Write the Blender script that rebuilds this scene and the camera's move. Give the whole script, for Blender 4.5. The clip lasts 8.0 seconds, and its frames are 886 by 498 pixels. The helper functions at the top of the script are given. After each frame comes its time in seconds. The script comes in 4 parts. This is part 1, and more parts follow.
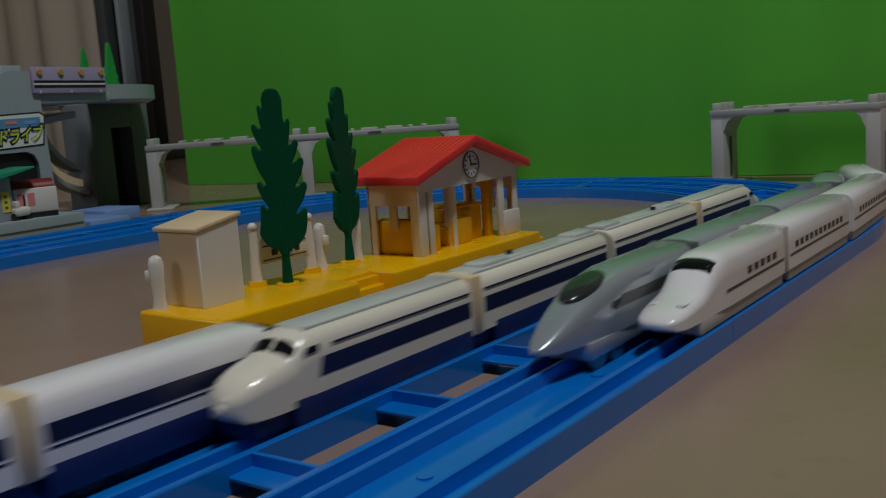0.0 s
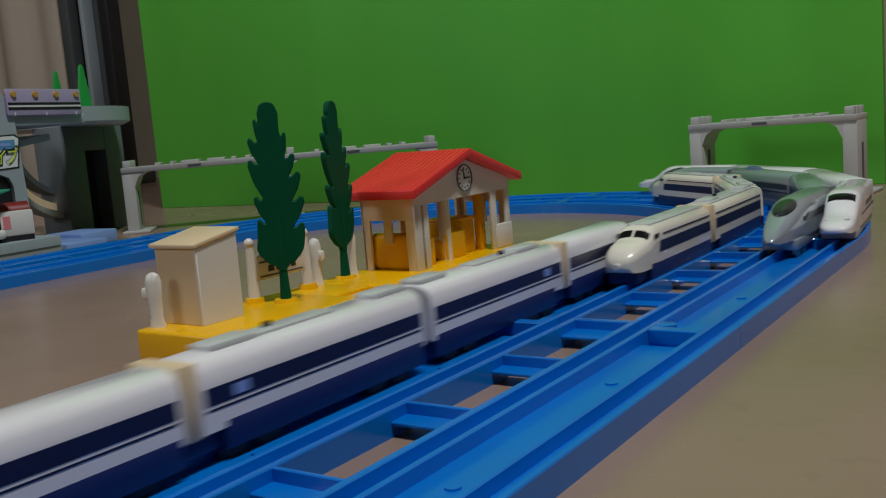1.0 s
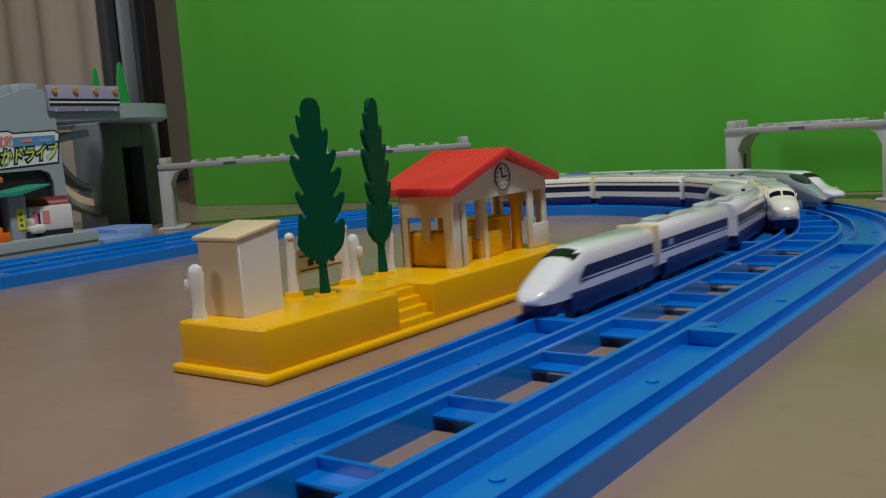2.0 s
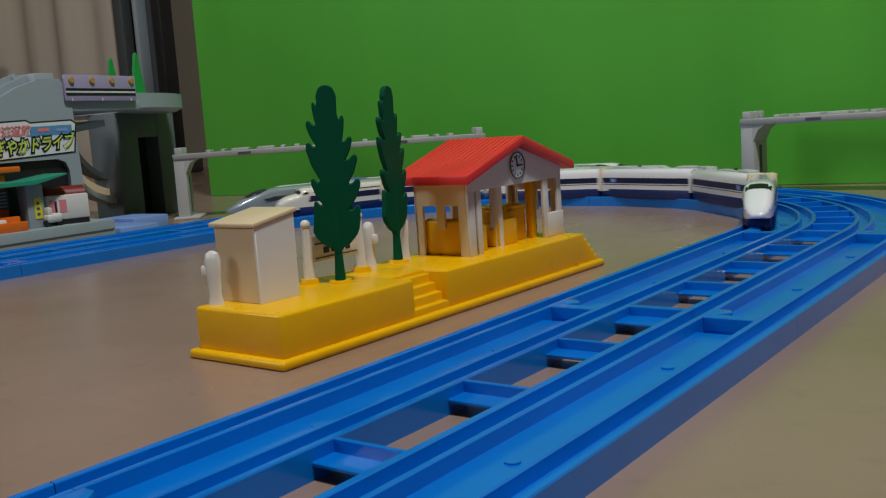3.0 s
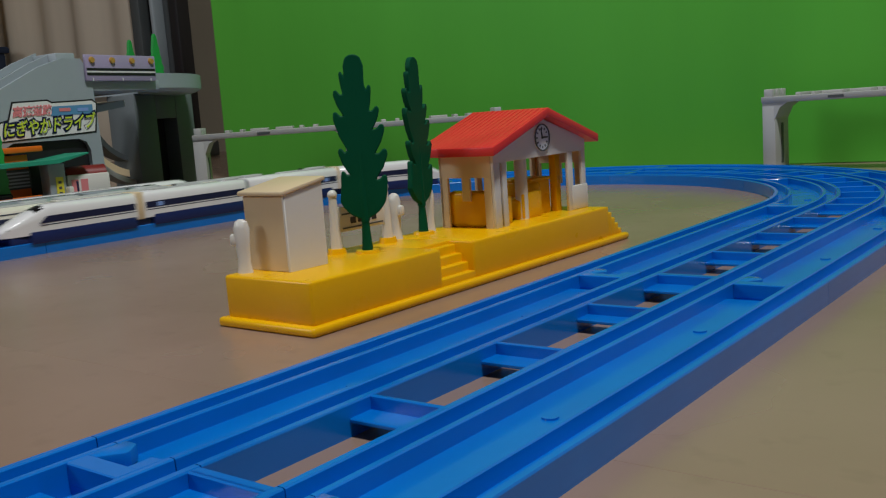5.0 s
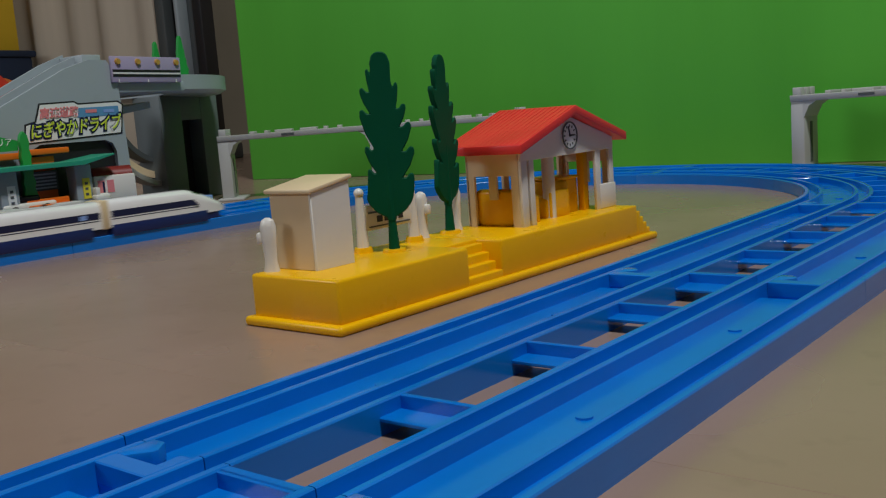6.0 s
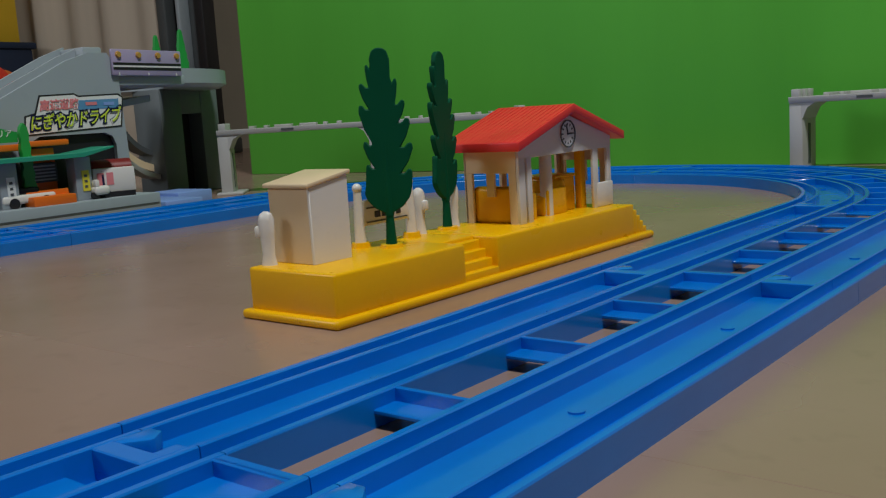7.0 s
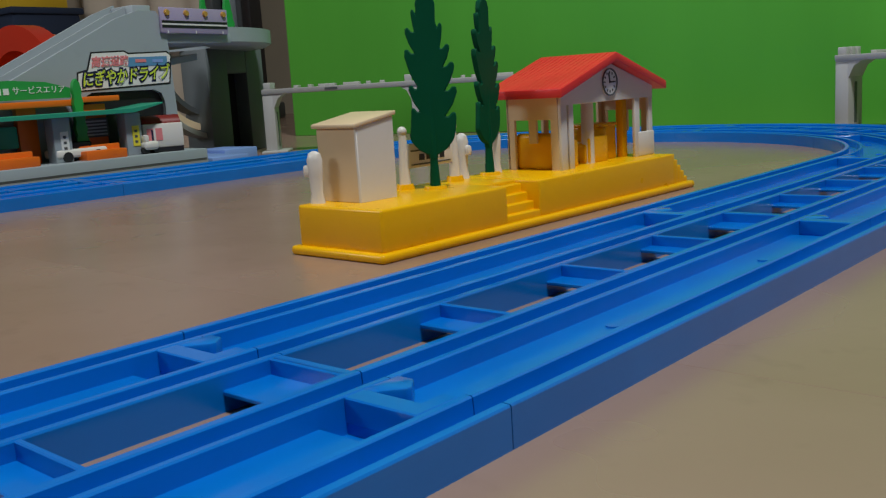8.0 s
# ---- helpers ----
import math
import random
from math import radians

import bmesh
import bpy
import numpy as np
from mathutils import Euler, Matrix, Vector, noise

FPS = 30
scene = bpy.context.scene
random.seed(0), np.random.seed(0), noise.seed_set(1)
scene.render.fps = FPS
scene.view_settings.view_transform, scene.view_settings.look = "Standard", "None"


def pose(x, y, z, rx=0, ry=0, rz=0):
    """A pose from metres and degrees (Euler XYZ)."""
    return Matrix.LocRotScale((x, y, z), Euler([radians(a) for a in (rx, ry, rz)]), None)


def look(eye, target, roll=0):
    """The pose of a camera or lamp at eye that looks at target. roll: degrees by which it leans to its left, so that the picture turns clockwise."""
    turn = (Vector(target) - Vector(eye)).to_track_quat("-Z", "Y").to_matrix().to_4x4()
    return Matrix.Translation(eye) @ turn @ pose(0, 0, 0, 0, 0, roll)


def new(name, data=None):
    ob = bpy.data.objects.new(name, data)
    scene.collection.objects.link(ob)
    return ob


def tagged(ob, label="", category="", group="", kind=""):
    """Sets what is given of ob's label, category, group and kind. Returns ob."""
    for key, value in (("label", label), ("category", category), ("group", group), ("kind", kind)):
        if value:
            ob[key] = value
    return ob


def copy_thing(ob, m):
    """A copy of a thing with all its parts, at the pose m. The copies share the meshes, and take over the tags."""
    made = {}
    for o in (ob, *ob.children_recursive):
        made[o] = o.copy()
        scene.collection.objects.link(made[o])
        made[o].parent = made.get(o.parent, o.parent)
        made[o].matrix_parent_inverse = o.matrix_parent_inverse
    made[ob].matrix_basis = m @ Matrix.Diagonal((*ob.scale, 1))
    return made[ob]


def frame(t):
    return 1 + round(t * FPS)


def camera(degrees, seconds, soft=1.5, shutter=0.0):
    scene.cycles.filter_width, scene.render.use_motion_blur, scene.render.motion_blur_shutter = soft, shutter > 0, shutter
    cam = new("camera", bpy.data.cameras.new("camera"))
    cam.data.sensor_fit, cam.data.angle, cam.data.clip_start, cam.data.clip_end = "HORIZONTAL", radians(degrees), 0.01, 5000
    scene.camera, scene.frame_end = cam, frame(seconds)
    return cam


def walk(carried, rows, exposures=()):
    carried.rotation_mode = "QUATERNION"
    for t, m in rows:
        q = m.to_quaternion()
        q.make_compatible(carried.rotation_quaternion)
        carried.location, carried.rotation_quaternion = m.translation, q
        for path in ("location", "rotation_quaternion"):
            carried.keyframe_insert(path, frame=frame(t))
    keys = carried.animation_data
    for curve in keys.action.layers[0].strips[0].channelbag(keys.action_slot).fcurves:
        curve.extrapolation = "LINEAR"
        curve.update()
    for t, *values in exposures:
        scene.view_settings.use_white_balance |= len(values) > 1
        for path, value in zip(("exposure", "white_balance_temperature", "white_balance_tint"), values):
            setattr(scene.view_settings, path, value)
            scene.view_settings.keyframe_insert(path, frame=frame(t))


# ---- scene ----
cam = camera(50.2, 8.0, soft=1.2, shutter=0.5)
PATH = [
    (0, (0.188, -0.309, 0.087), (-0.989, 1.28, -0.215), -4.0),
    (0.5, (0.181, -0.315, 0.084), (-0.942, 1.317, -0.192), -4.2),
    (1, (0.176, -0.314, 0.084), (-0.947, 1.319, -0.178), -4.7),
    (1.5, (0.177, -0.315, 0.083), (-0.958, 1.312, -0.173), -4.6),
    (2, (0.173, -0.318, 0.082), (-0.998, 1.284, -0.169), -4.0),
    (3.5, (0.173, -0.32, 0.079), (-1.021, 1.261, -0.196), -4.0),
    (4, (0.173, -0.321, 0.077), (-1.019, 1.259, -0.21), -4.0),
    (4.5, (0.174, -0.322, 0.075), (-1.029, 1.249, -0.223), -3.9),
    (5, (0.169, -0.324, 0.074), (-1.046, 1.238, -0.217), -4.1),
    (6.5, (0.165, -0.322, 0.072), (-1.096, 1.203, -0.212), -4.3),
    (7, (0.167, -0.324, 0.072), (-1.082, 1.211, -0.217), -3.6),
    (7.5, (0.171, -0.337, 0.067), (-1.142, 1.135, -0.264), -3.0),
    (8, (0.173, -0.334, 0.062), (-1.137, 1.137, -0.284), -3.5),
]
walk(cam, [(t, look(eye, target, roll)) for t, eye, target, roll in PATH],
     exposures=((0.0, -0.82), (0.5, -0.54), (1.0, -0.29), (1.6, -0.10), (7.0, -0.09), (8.0, 0.08)))

# ---- world and light ----
world = bpy.data.worlds.new("room_dusk")
scene.world = world
world.use_nodes = True
world.node_tree.nodes["Background"].inputs[0].default_value = (0.75, 0.85, 1.0, 1)
world.node_tree.nodes["Background"].inputs[1].default_value = 0.02


def area_lamp(name, place, target, size, power, colour):
    data = bpy.data.lights.new(name, "AREA")
    data.shape, data.size, data.energy, data.color = "DISK", size, power, colour
    ob = new(name, data)
    ob.matrix_world = look(place, target)
    return ob


area_lamp("ceiling_lamp_light", (0.58, -0.30, 2.10), (0.0, 0.05, 0.0), 0.30, 37, (0.97, 1.0, 1.00))
# Added fill from the left rear to brighten the green board; no window stands there.
area_lamp("board_fill_light", (-1.7, -1.9, 1.30), (-0.5, 0.5, 0.25), 0.9, 15, (0.93, 1.0, 1.05))


# ---- materials ----
def material(name, colour, rough=0.4, grain=0.08, scale=60.0, bump=0.05, metal=0.0, sub=0.0, coat=0.0, emit=0.0, spec=0.5, stretch=(1, 1, 1), dirt=0.06, two=None):
    m = bpy.data.materials.new(name)
    m.use_nodes = True
    nt = m.node_tree
    b = nt.nodes["Principled BSDF"]
    link = nt.links.new
    tc = nt.nodes.new("ShaderNodeTexCoord")
    mp = nt.nodes.new("ShaderNodeMapping")
    mp.inputs["Scale"].default_value = stretch
    link(tc.outputs["Object"], mp.inputs[0])
    fine = nt.nodes.new("ShaderNodeTexNoise")
    fine.inputs["Scale"].default_value = scale * 8
    fine.inputs["Detail"].default_value = 4
    broad = nt.nodes.new("ShaderNodeTexNoise")
    broad.inputs["Scale"].default_value = scale
    broad.inputs["Detail"].default_value = 3
    link(mp.outputs[0], fine.inputs[0])
    link(mp.outputs[0], broad.inputs[0])
    dark = [c * (1 - grain) for c in colour[:3]]
    light = [min(1, c * (1 + grain)) for c in (two or colour)[:3]]
    ramp = nt.nodes.new("ShaderNodeMix")
    ramp.data_type = "RGBA"
    ramp.inputs[6].default_value = (*dark, 1)
    ramp.inputs[7].default_value = (*light, 1)
    link(broad.outputs[0], ramp.inputs[0])
    spots = nt.nodes.new("ShaderNodeMapRange")
    spots.inputs[1].default_value, spots.inputs[2].default_value = 0.58, 0.75
    spots.inputs[3].default_value, spots.inputs[4].default_value = 0.0, dirt
    link(fine.outputs[0], spots.inputs[0])
    stain = nt.nodes.new("ShaderNodeMix")
    stain.data_type = "RGBA"
    stain.inputs[7].default_value = (*[c * 0.45 for c in colour[:3]], 1)
    link(spots.outputs[0], stain.inputs[0])
    link(ramp.outputs[2], stain.inputs[6])
    link(stain.outputs[2], b.inputs["Base Color"])
    rr = nt.nodes.new("ShaderNodeMapRange")
    rr.inputs[3].default_value, rr.inputs[4].default_value = max(0.02, rough - 0.08), min(1, rough + 0.10)
    link(broad.outputs[0], rr.inputs[0])
    link(rr.outputs[0], b.inputs["Roughness"])
    b.inputs["Metallic"].default_value = metal
    b.inputs["Specular IOR Level"].default_value = spec
    if sub:
        b.inputs["Subsurface Weight"].default_value = sub
        b.inputs["Subsurface Radius"].default_value = (1, 0.9, 0.6)
        b.inputs["Subsurface Scale"].default_value = 0.003
    if coat:
        b.inputs["Coat Weight"].default_value = coat
        b.inputs["Coat Roughness"].default_value = 0.08
    if emit:
        b.inputs["Emission Color"].default_value = (*colour[:3], 1)
        b.inputs["Emission Strength"].default_value = emit
    if bump:
        bp = nt.nodes.new("ShaderNodeBump")
        bp.inputs["Strength"].default_value = bump
        bp.inputs["Distance"].default_value = 0.0006
        link(fine.outputs[0], bp.inputs["Height"])
        link(bp.outputs[0], b.inputs["Normal"])
    return m


RAIL = material("blue_rail_plastic", (0.0005, 0.150, 0.58), 0.20, 0.10, 30, 0.03, coat=0.15, two=(0.0006, 0.180, 0.66))
YELLOW = material("yellow_plastic", (0.84, 0.45, 0.0006), 0.28, 0.06, 40, 0.04, spec=0.35, sub=0.12)
WHITE = material("white_plastic", (0.72, 0.70, 0.66), 0.35, 0.05, 40, 0.03)
CREAM = material("aged_cream_plastic", (0.70, 0.55, 0.35), 0.42, 0.07, 40, 0.03)
MAROON = material("dark_red_plastic", (0.20, 0.012, 0.010), 0.4, 0.1, 60, 0.04)
RED = material("red_plastic", (0.72, 0.034, 0.034), 0.36, 0.08, 60, 0.04)
TREE = material("dark_green_plastic", (0.0008, 0.074, 0.034), 0.55, 0.12, 80, 0.05, spec=0.10)
GREY = material("light_grey_plastic", (0.47, 0.47, 0.46), 0.45, 0.07, 20, 0.04)
SLATE = material("blue_grey_plastic", (0.33, 0.38, 0.42), 0.45, 0.07, 14, 0.04)
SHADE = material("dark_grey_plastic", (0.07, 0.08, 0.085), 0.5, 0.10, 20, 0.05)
BLACK = material("black_plastic", (0.012, 0.012, 0.015), 0.45, 0.15, 60, 0.04)
ORANGE = material("orange_plastic", (0.78, 0.15, 0.01), 0.38, 0.08, 30, 0.04)
TEAL = material("teal_green_plastic", (0.02, 0.30, 0.19), 0.40, 0.08, 30, 0.04)
LEAF = material("bright_green_plastic", (0.02, 0.32, 0.06), 0.40, 0.10, 30, 0.04)
LILAC = material("lilac_plastic", (0.36, 0.31, 0.48), 0.45, 0.06, 30, 0.04)
NAVY = material("navy_paint", (0.007, 0.012, 0.055), 0.30, 0.10, 60, 0.02)
SKIRT = material("blue_underframe_plastic", (0.006, 0.018, 0.11), 0.40, 0.10, 60, 0.03)
BODY = material("glossy_white_body_paint", (0.80, 0.79, 0.82), 0.18, 0.04, 50, 0.01, coat=0.7)
IVORY = material("ivory_body_paint", (0.78, 0.74, 0.64), 0.22, 0.04, 50, 0.01, coat=0.4)
SILVER = material("silver_blue_paint", (0.34, 0.39, 0.44), 0.20, 0.05, 50, 0.01, metal=0.30, coat=0.6)
ROOFGREY = material("pale_roof_paint", (0.55, 0.57, 0.57), 0.28, 0.05, 60, 0.02, coat=0.2)
CHARCOAL = material("charcoal_band_paint", (0.05, 0.055, 0.06), 0.3, 0.08, 60, 0.01)
GLASS = material("dark_glazing", (0.008, 0.008, 0.010), 0.16, 0.1, 60, 0.0, spec=0.18)
LENS = material("tinted_windscreen", (0.03, 0.035, 0.038), 0.08, 0.1, 60, 0.0, spec=0.5)
DOME = material("smoky_blue_cover", (0.10, 0.14, 0.24), 0.12, 0.05, 60, 0.0, spec=0.6)
METAL = material("bare_metal_wheel", (0.35, 0.34, 0.33), 0.35, 0.10, 90, 0.02, metal=0.9)
GREEN = material("green_painted_board", (0.088, 0.455, 0.042), 0.48, 0.10, 5, 0.06, stretch=(3, 1, 0.35), two=(0.105, 0.520, 0.046), dirt=0.03)
FLOOR = material("beige_vinyl_floor", (0.275, 0.176, 0.126), 0.24, 0.13, 9, 0.09, two=(0.312, 0.215, 0.172), dirt=0.16)
WALLPAPER = material("cream_wallpaper", (0.40, 0.345, 0.265), 0.8, 0.06, 10, 0.1)
CURTAIN = material("beige_curtain_cloth", (0.50, 0.43, 0.35), 0.9, 0.14, 9, 0.15, stretch=(4, 4, 0.3))
PALEBLUE = material("pale_blue_plastic", (0.22, 0.35, 0.72), 0.4, 0.06, 30, 0.03)
DENIM = material("dark_blue_cloth", (0.012, 0.025, 0.06), 0.8, 0.2, 20, 0.1)
SUN_YELLOW = material("yellow_box_card", (0.70, 0.45, 0.02), 0.5, 0.1, 10, 0.05)
SCARLET = material("scarlet_plastic", (0.65, 0.03, 0.01), 0.35, 0.08, 10, 0.04)
CHROME = material("gold_button_plastic", (0.60, 0.33, 0.08), 0.3, 0.08, 60, 0.02, metal=0.3)
PAPER = material("white_sticker", (0.75, 0.76, 0.76), 0.5, 0.04, 80, 0.01)
LIME = material("lime_sticker", (0.60, 0.74, 0.06), 0.5, 0.05, 80, 0.01)
PINK = material("pink_sticker", (0.72, 0.22, 0.24), 0.5, 0.05, 80, 0.01)
SKYBLUE = material("sky_blue_sticker", (0.10, 0.28, 0.50), 0.5, 0.05, 80, 0.01)
TAPE = material("yellow_sticker", (0.75, 0.65, 0.05), 0.5, 0.05, 80, 0.01)
WOOD = material("brown_wood", (0.18, 0.10, 0.055), 0.5, 0.15, 12, 0.06, stretch=(1, 6, 6))


# ---- mesh helpers ----
def finish(bm, mat, smooth=True, angle=35):
    bmesh.ops.recalc_face_normals(bm, faces=bm.faces)
    me = bpy.data.meshes.new("mesh")
    if smooth:
        for f in bm.faces:
            f.smooth = True
        lim = radians(angle)
        for e in bm.edges:
            if len(e.link_faces) == 2 and e.calc_face_angle(0) > lim:
                e.smooth = False
    bm.to_mesh(me)
    bm.free()
    me.materials.append(mat)
    return me


def part(name, bm, mat, parent, label="", smooth=True, angle=35):
    ob = new(name, bm if isinstance(bm, bpy.types.Mesh) else finish(bm, mat, smooth, angle))
    ob.parent = parent
    if label:
        tagged(ob, label)
    return ob


def site(x, y, turn, size):
    """Ground plan of a group of things: its origin, its turn and its size."""
    return pose(x, y, 0, 0, 0, turn) @ Matrix.Scale(size, 4)


def thing(name, label, category, at=None, group="", kind=""):
    ob = tagged(new(name), label, category, group, kind)
    ob.empty_display_size = 0.01
    if at is not None:
        ob.matrix_world = at
    return ob


def block(x0, x1, y0, y1, z0, z1, bevel=0.0, bm=None, seg=2):
    own = bm is None
    b = bmesh.new()
    r = bmesh.ops.create_cube(b, size=1)
    for v in b.verts:
        v.co = Vector((x0 + (v.co.x + 0.5) * (x1 - x0), y0 + (v.co.y + 0.5) * (y1 - y0), z0 + (v.co.z + 0.5) * (z1 - z0)))
    if bevel:
        bmesh.ops.bevel(b, geom=b.edges[:], offset=bevel, segments=seg, affect="EDGES", profile=0.5)
    if own:
        return b
    merge(bm, b)
    return bm


def merge(bm, other):
    me = bpy.data.meshes.new("tmp")
    other.to_mesh(me)
    other.free()
    bm.from_mesh(me)
    bpy.data.meshes.remove(me)


def prism(points, axis, a, b, bevel=0.0, seg=2):
    """Extrudes a closed outline. axis x: points are (y, z); y: (x, z); z: (x, y)."""
    bm = bmesh.new()

    def at(p, w):
        return {"x": (w, p[0], p[1]), "y": (p[0], w, p[1]), "z": (p[0], p[1], w)}[axis]

    lo = [bm.verts.new(at(p, a)) for p in points]
    hi = [bm.verts.new(at(p, b)) for p in points]
    n = len(points)
    bm.faces.new(lo)
    bm.faces.new(hi)
    for i in range(n):
        bm.faces.new((lo[i], lo[(i + 1) % n], hi[(i + 1) % n], hi[i]))
    bmesh.ops.recalc_face_normals(bm, faces=bm.faces)
    if bevel:
        bmesh.ops.bevel(bm, geom=bm.edges[:], offset=bevel, segments=seg, affect="EDGES", profile=0.5)
    return bm


def rod(radius, a, b, sides=14, radius2=None):
    bm = bmesh.new()
    a, b = Vector(a), Vector(b)
    m = Matrix.Translation((a + b) / 2) @ (b - a).to_track_quat("Z", "Y").to_matrix().to_4x4()
    bmesh.ops.create_cone(bm, cap_ends=True, segments=sides, radius1=radius, radius2=radius if radius2 is None else radius2, depth=(b - a).length, matrix=m)
    return bm


def loft(rings, close=True, caps=True):
    bm = bmesh.new()
    vs = [[bm.verts.new(p) for p in ring] for ring in rings]
    n = len(vs[0])
    for r0, r1 in zip(vs, vs[1:]):
        for i in range(n if close else n - 1):
            bm.faces.new((r0[i], r0[(i + 1) % n], r1[(i + 1) % n], r1[i]))
    if caps:
        bm.faces.new(vs[0])
        bm.faces.new(vs[-1])
    return bm


def text_part(name, words, size, m, mat, parent, depth=0.0002, swell=0.0):
    cu = bpy.data.curves.new("words", "FONT")
    cu.body, cu.size, cu.align_x, cu.align_y, cu.extrude, cu.offset = words, size, "CENTER", "CENTER", depth, swell
    tmp = bpy.data.objects.new("words", cu)
    scene.collection.objects.link(tmp)
    bpy.context.view_layer.update()
    me = bpy.data.meshes.new_from_object(tmp.evaluated_get(bpy.context.evaluated_depsgraph_get()))
    bpy.data.objects.remove(tmp)
    me.transform(m)
    me.materials.clear()
    me.materials.append(mat)
    ob = new(name, me)
    ob.parent = parent
    return ob


# ---- room ----
YC = 0.214          # where the bends begin
R0 = 0.214          # radius of the inner lane's middle line
SPACING = 0.060     # between the two lanes
YB = -0.642         # where the bends behind the camera begin

floor_ob = thing("floor", "glossy beige vinyl floor in wide boards", "floor", kind="structure")
board = block(-0.9 + 0.00004, 0.9 - 0.00004, -0.45 + 0.00004, 0.45 - 0.00004, -0.02, 0.0, 0.0001, seg=1)
board_me = finish(board, FLOOR)
for i in range(-2, 2):
    for j in range(-4, 3):
        o = part("floor_board", board_me, FLOOR, floor_ob)
        o.location = (i * 1.8 - 0.35 + 0.9 * (j % 2), -0.157 + 0.45 + 0.9 * j, 0)
tagged(part("subfloor", block(-4.6, 4, -4.2, 3.2, -0.04, -0.0205), WOOD, floor_ob), "dark wooden subfloor under the boards")


def wall(name, box, mat, label):
    ob = new(name, finish(block(*box), mat))
    tagged(ob, label, "wall", kind="structure")


# Walls out of view and the ceiling are added to close the room for bounce light.
wall("wall_north", (-3.6, 2.6, 1.46, 1.56, -0.02, 2.45), WALLPAPER, "plain cream wallpapered wall of the room")
wall("wall_south", (-3.6, 2.6, -3.10, -3.0, -0.02, 2.45), WALLPAPER, "plain cream wallpapered wall of the room")
wall("wall_west", (-3.7, -3.6, -3.10, 1.56, -0.02, 2.45), WALLPAPER, "plain cream wallpapered wall of the room")
wall("wall_east", (2.6, 2.7, -3.10, 1.56, -0.02, 2.45), WALLPAPER, "plain cream wallpapered wall of the room")
tagged(new("ceiling", finish(block(-3.7, 2.7, -3.1, 1.56, 2.45, 2.55), WALLPAPER)), "unseen plain ceiling added to bounce light", "ceiling", kind="structure")

GY = 0.548
green_board = tagged(new("backdrop_board", finish(block(-0.822, 0.020, GY, GY + 0.012, 0.0, 0.90, 0.001), GREEN)),
                     "bright green painted board standing upright behind the tracks", "backdrop board")
green_board.matrix_world = site(0.0376, -0.0031, 2.76, 1.0794)


# ---- blue double track ----
def lane_profile(bed=0.0040):
    """Rim, wheel groove, thin ridge and sunk middle bed."""
    half = [(0.0193, 0.0), (0.0193, 0.0077), (0.0190, 0.0081), (0.0173, 0.0081), (0.0169, 0.0078), (0.0167, 0.0042), (0.0111, 0.0042),
            (0.0109, 0.0078), (0.0105, 0.0081), (0.0093, 0.0081), (0.0089, 0.0078), (0.0087, bed)]
    return half + [(-u, z) for u, z in reversed(half)]


def on_straight(y0):
    return lambda u, w, z: (u, y0 + w, z)


def on_bend(cx, cy, a0, r):
    """w runs along the inner lane's middle line."""
    return lambda u, w, z: (cx + (r + u) * math.cos(a0 + w / r), cy + (r + u) * math.sin(a0 + w / r), z)


def swept(place, length, cut, steps, shift):
    """One lane, with a sunk pocket just before its far joint."""
    p0, p1 = length - 0.0185, length - 0.0120
    plan = [(cut + (p0 - cut) * i / steps, 0.0040) for i in range(steps + 1)] + [(p0, 0.0010), (p1, 0.0010), (p1, 0.0040), (length - cut, 0.0040)]
    return loft([[place(u + shift, w, z) for u, z in lane_profile(bed)] for w, bed in plan])


def bar(place, u0, u1, w0, w1, z0, z1, bevel=0.0003):
    """A small block set across or along the track."""
    bm = block(u0, u1, w0, w1, z0, z1, bevel, seg=1)
    for v in bm.verts:
        v.co = Vector(place(*v.co))
    return bm


def track_piece(name, place, length, steps, rungs, label):
    ob = thing(name, label, "toy track", group="blue toy track pieces")
    cut = 0.00014
    for shift in (0.0, SPACING):
        lane = part("lane", swept(place, length, cut, steps, shift), RAIL, ob, angle=30)
        part("end_bar", bar(place, shift - 0.0089, shift + 0.0089, length - 0.0122, length - 0.0070, 0.0030, 0.0080), RAIL, lane)
        hook = prism([(shift - 0.0092, -0.0072), (shift - 0.0060, -0.0072), (shift - 0.0022, -0.0028), (shift - 0.0022, -0.0014), (shift - 0.0050, 0.0022), (shift - 0.0092, 0.0022)], "z", 0.0043, 0.00805, 0.0004)
        for v in hook.verts:
            v.co = Vector(place(v.co.x, length + v.co.y, v.co.z))
        part("tongue", hook, RAIL, lane)
        part("socket_rim", bar(place, shift + 0.0052, shift + 0.0090, length - 0.0075, length - 0.0012, 0.0030, 0.0080), RAIL, lane)
        for f in (0.30, 0.70):
            c = place(shift + 0.0005, length * f, 0)
            part("stud_mark", rod(0.0020, (c[0], c[1], 0.0035), (c[0], c[1], 0.0045)), RAIL, lane)
    for k in range(rungs):
        w = length * (k + 1) / rungs - 0.002
        last = k == rungs - 1
        r = part("rung", bar(place, 0.0191, SPACING - 0.0191, w - 0.0014, w, 0.0022, 0.0080), RAIL, ob)
        part("rung_shelf", bar(place, 0.0191, SPACING - 0.0191, w - (0.0135 if last else 0.0090), w - 0.0012, 0.0034, 0.0046), RAIL, r)
        if last:
            part("rung_cap", bar(place, 0.0191, SPACING - 0.0191, w - 0.0012, length - cut, 0.0050, 0.0080), RAIL, r)
    return ob


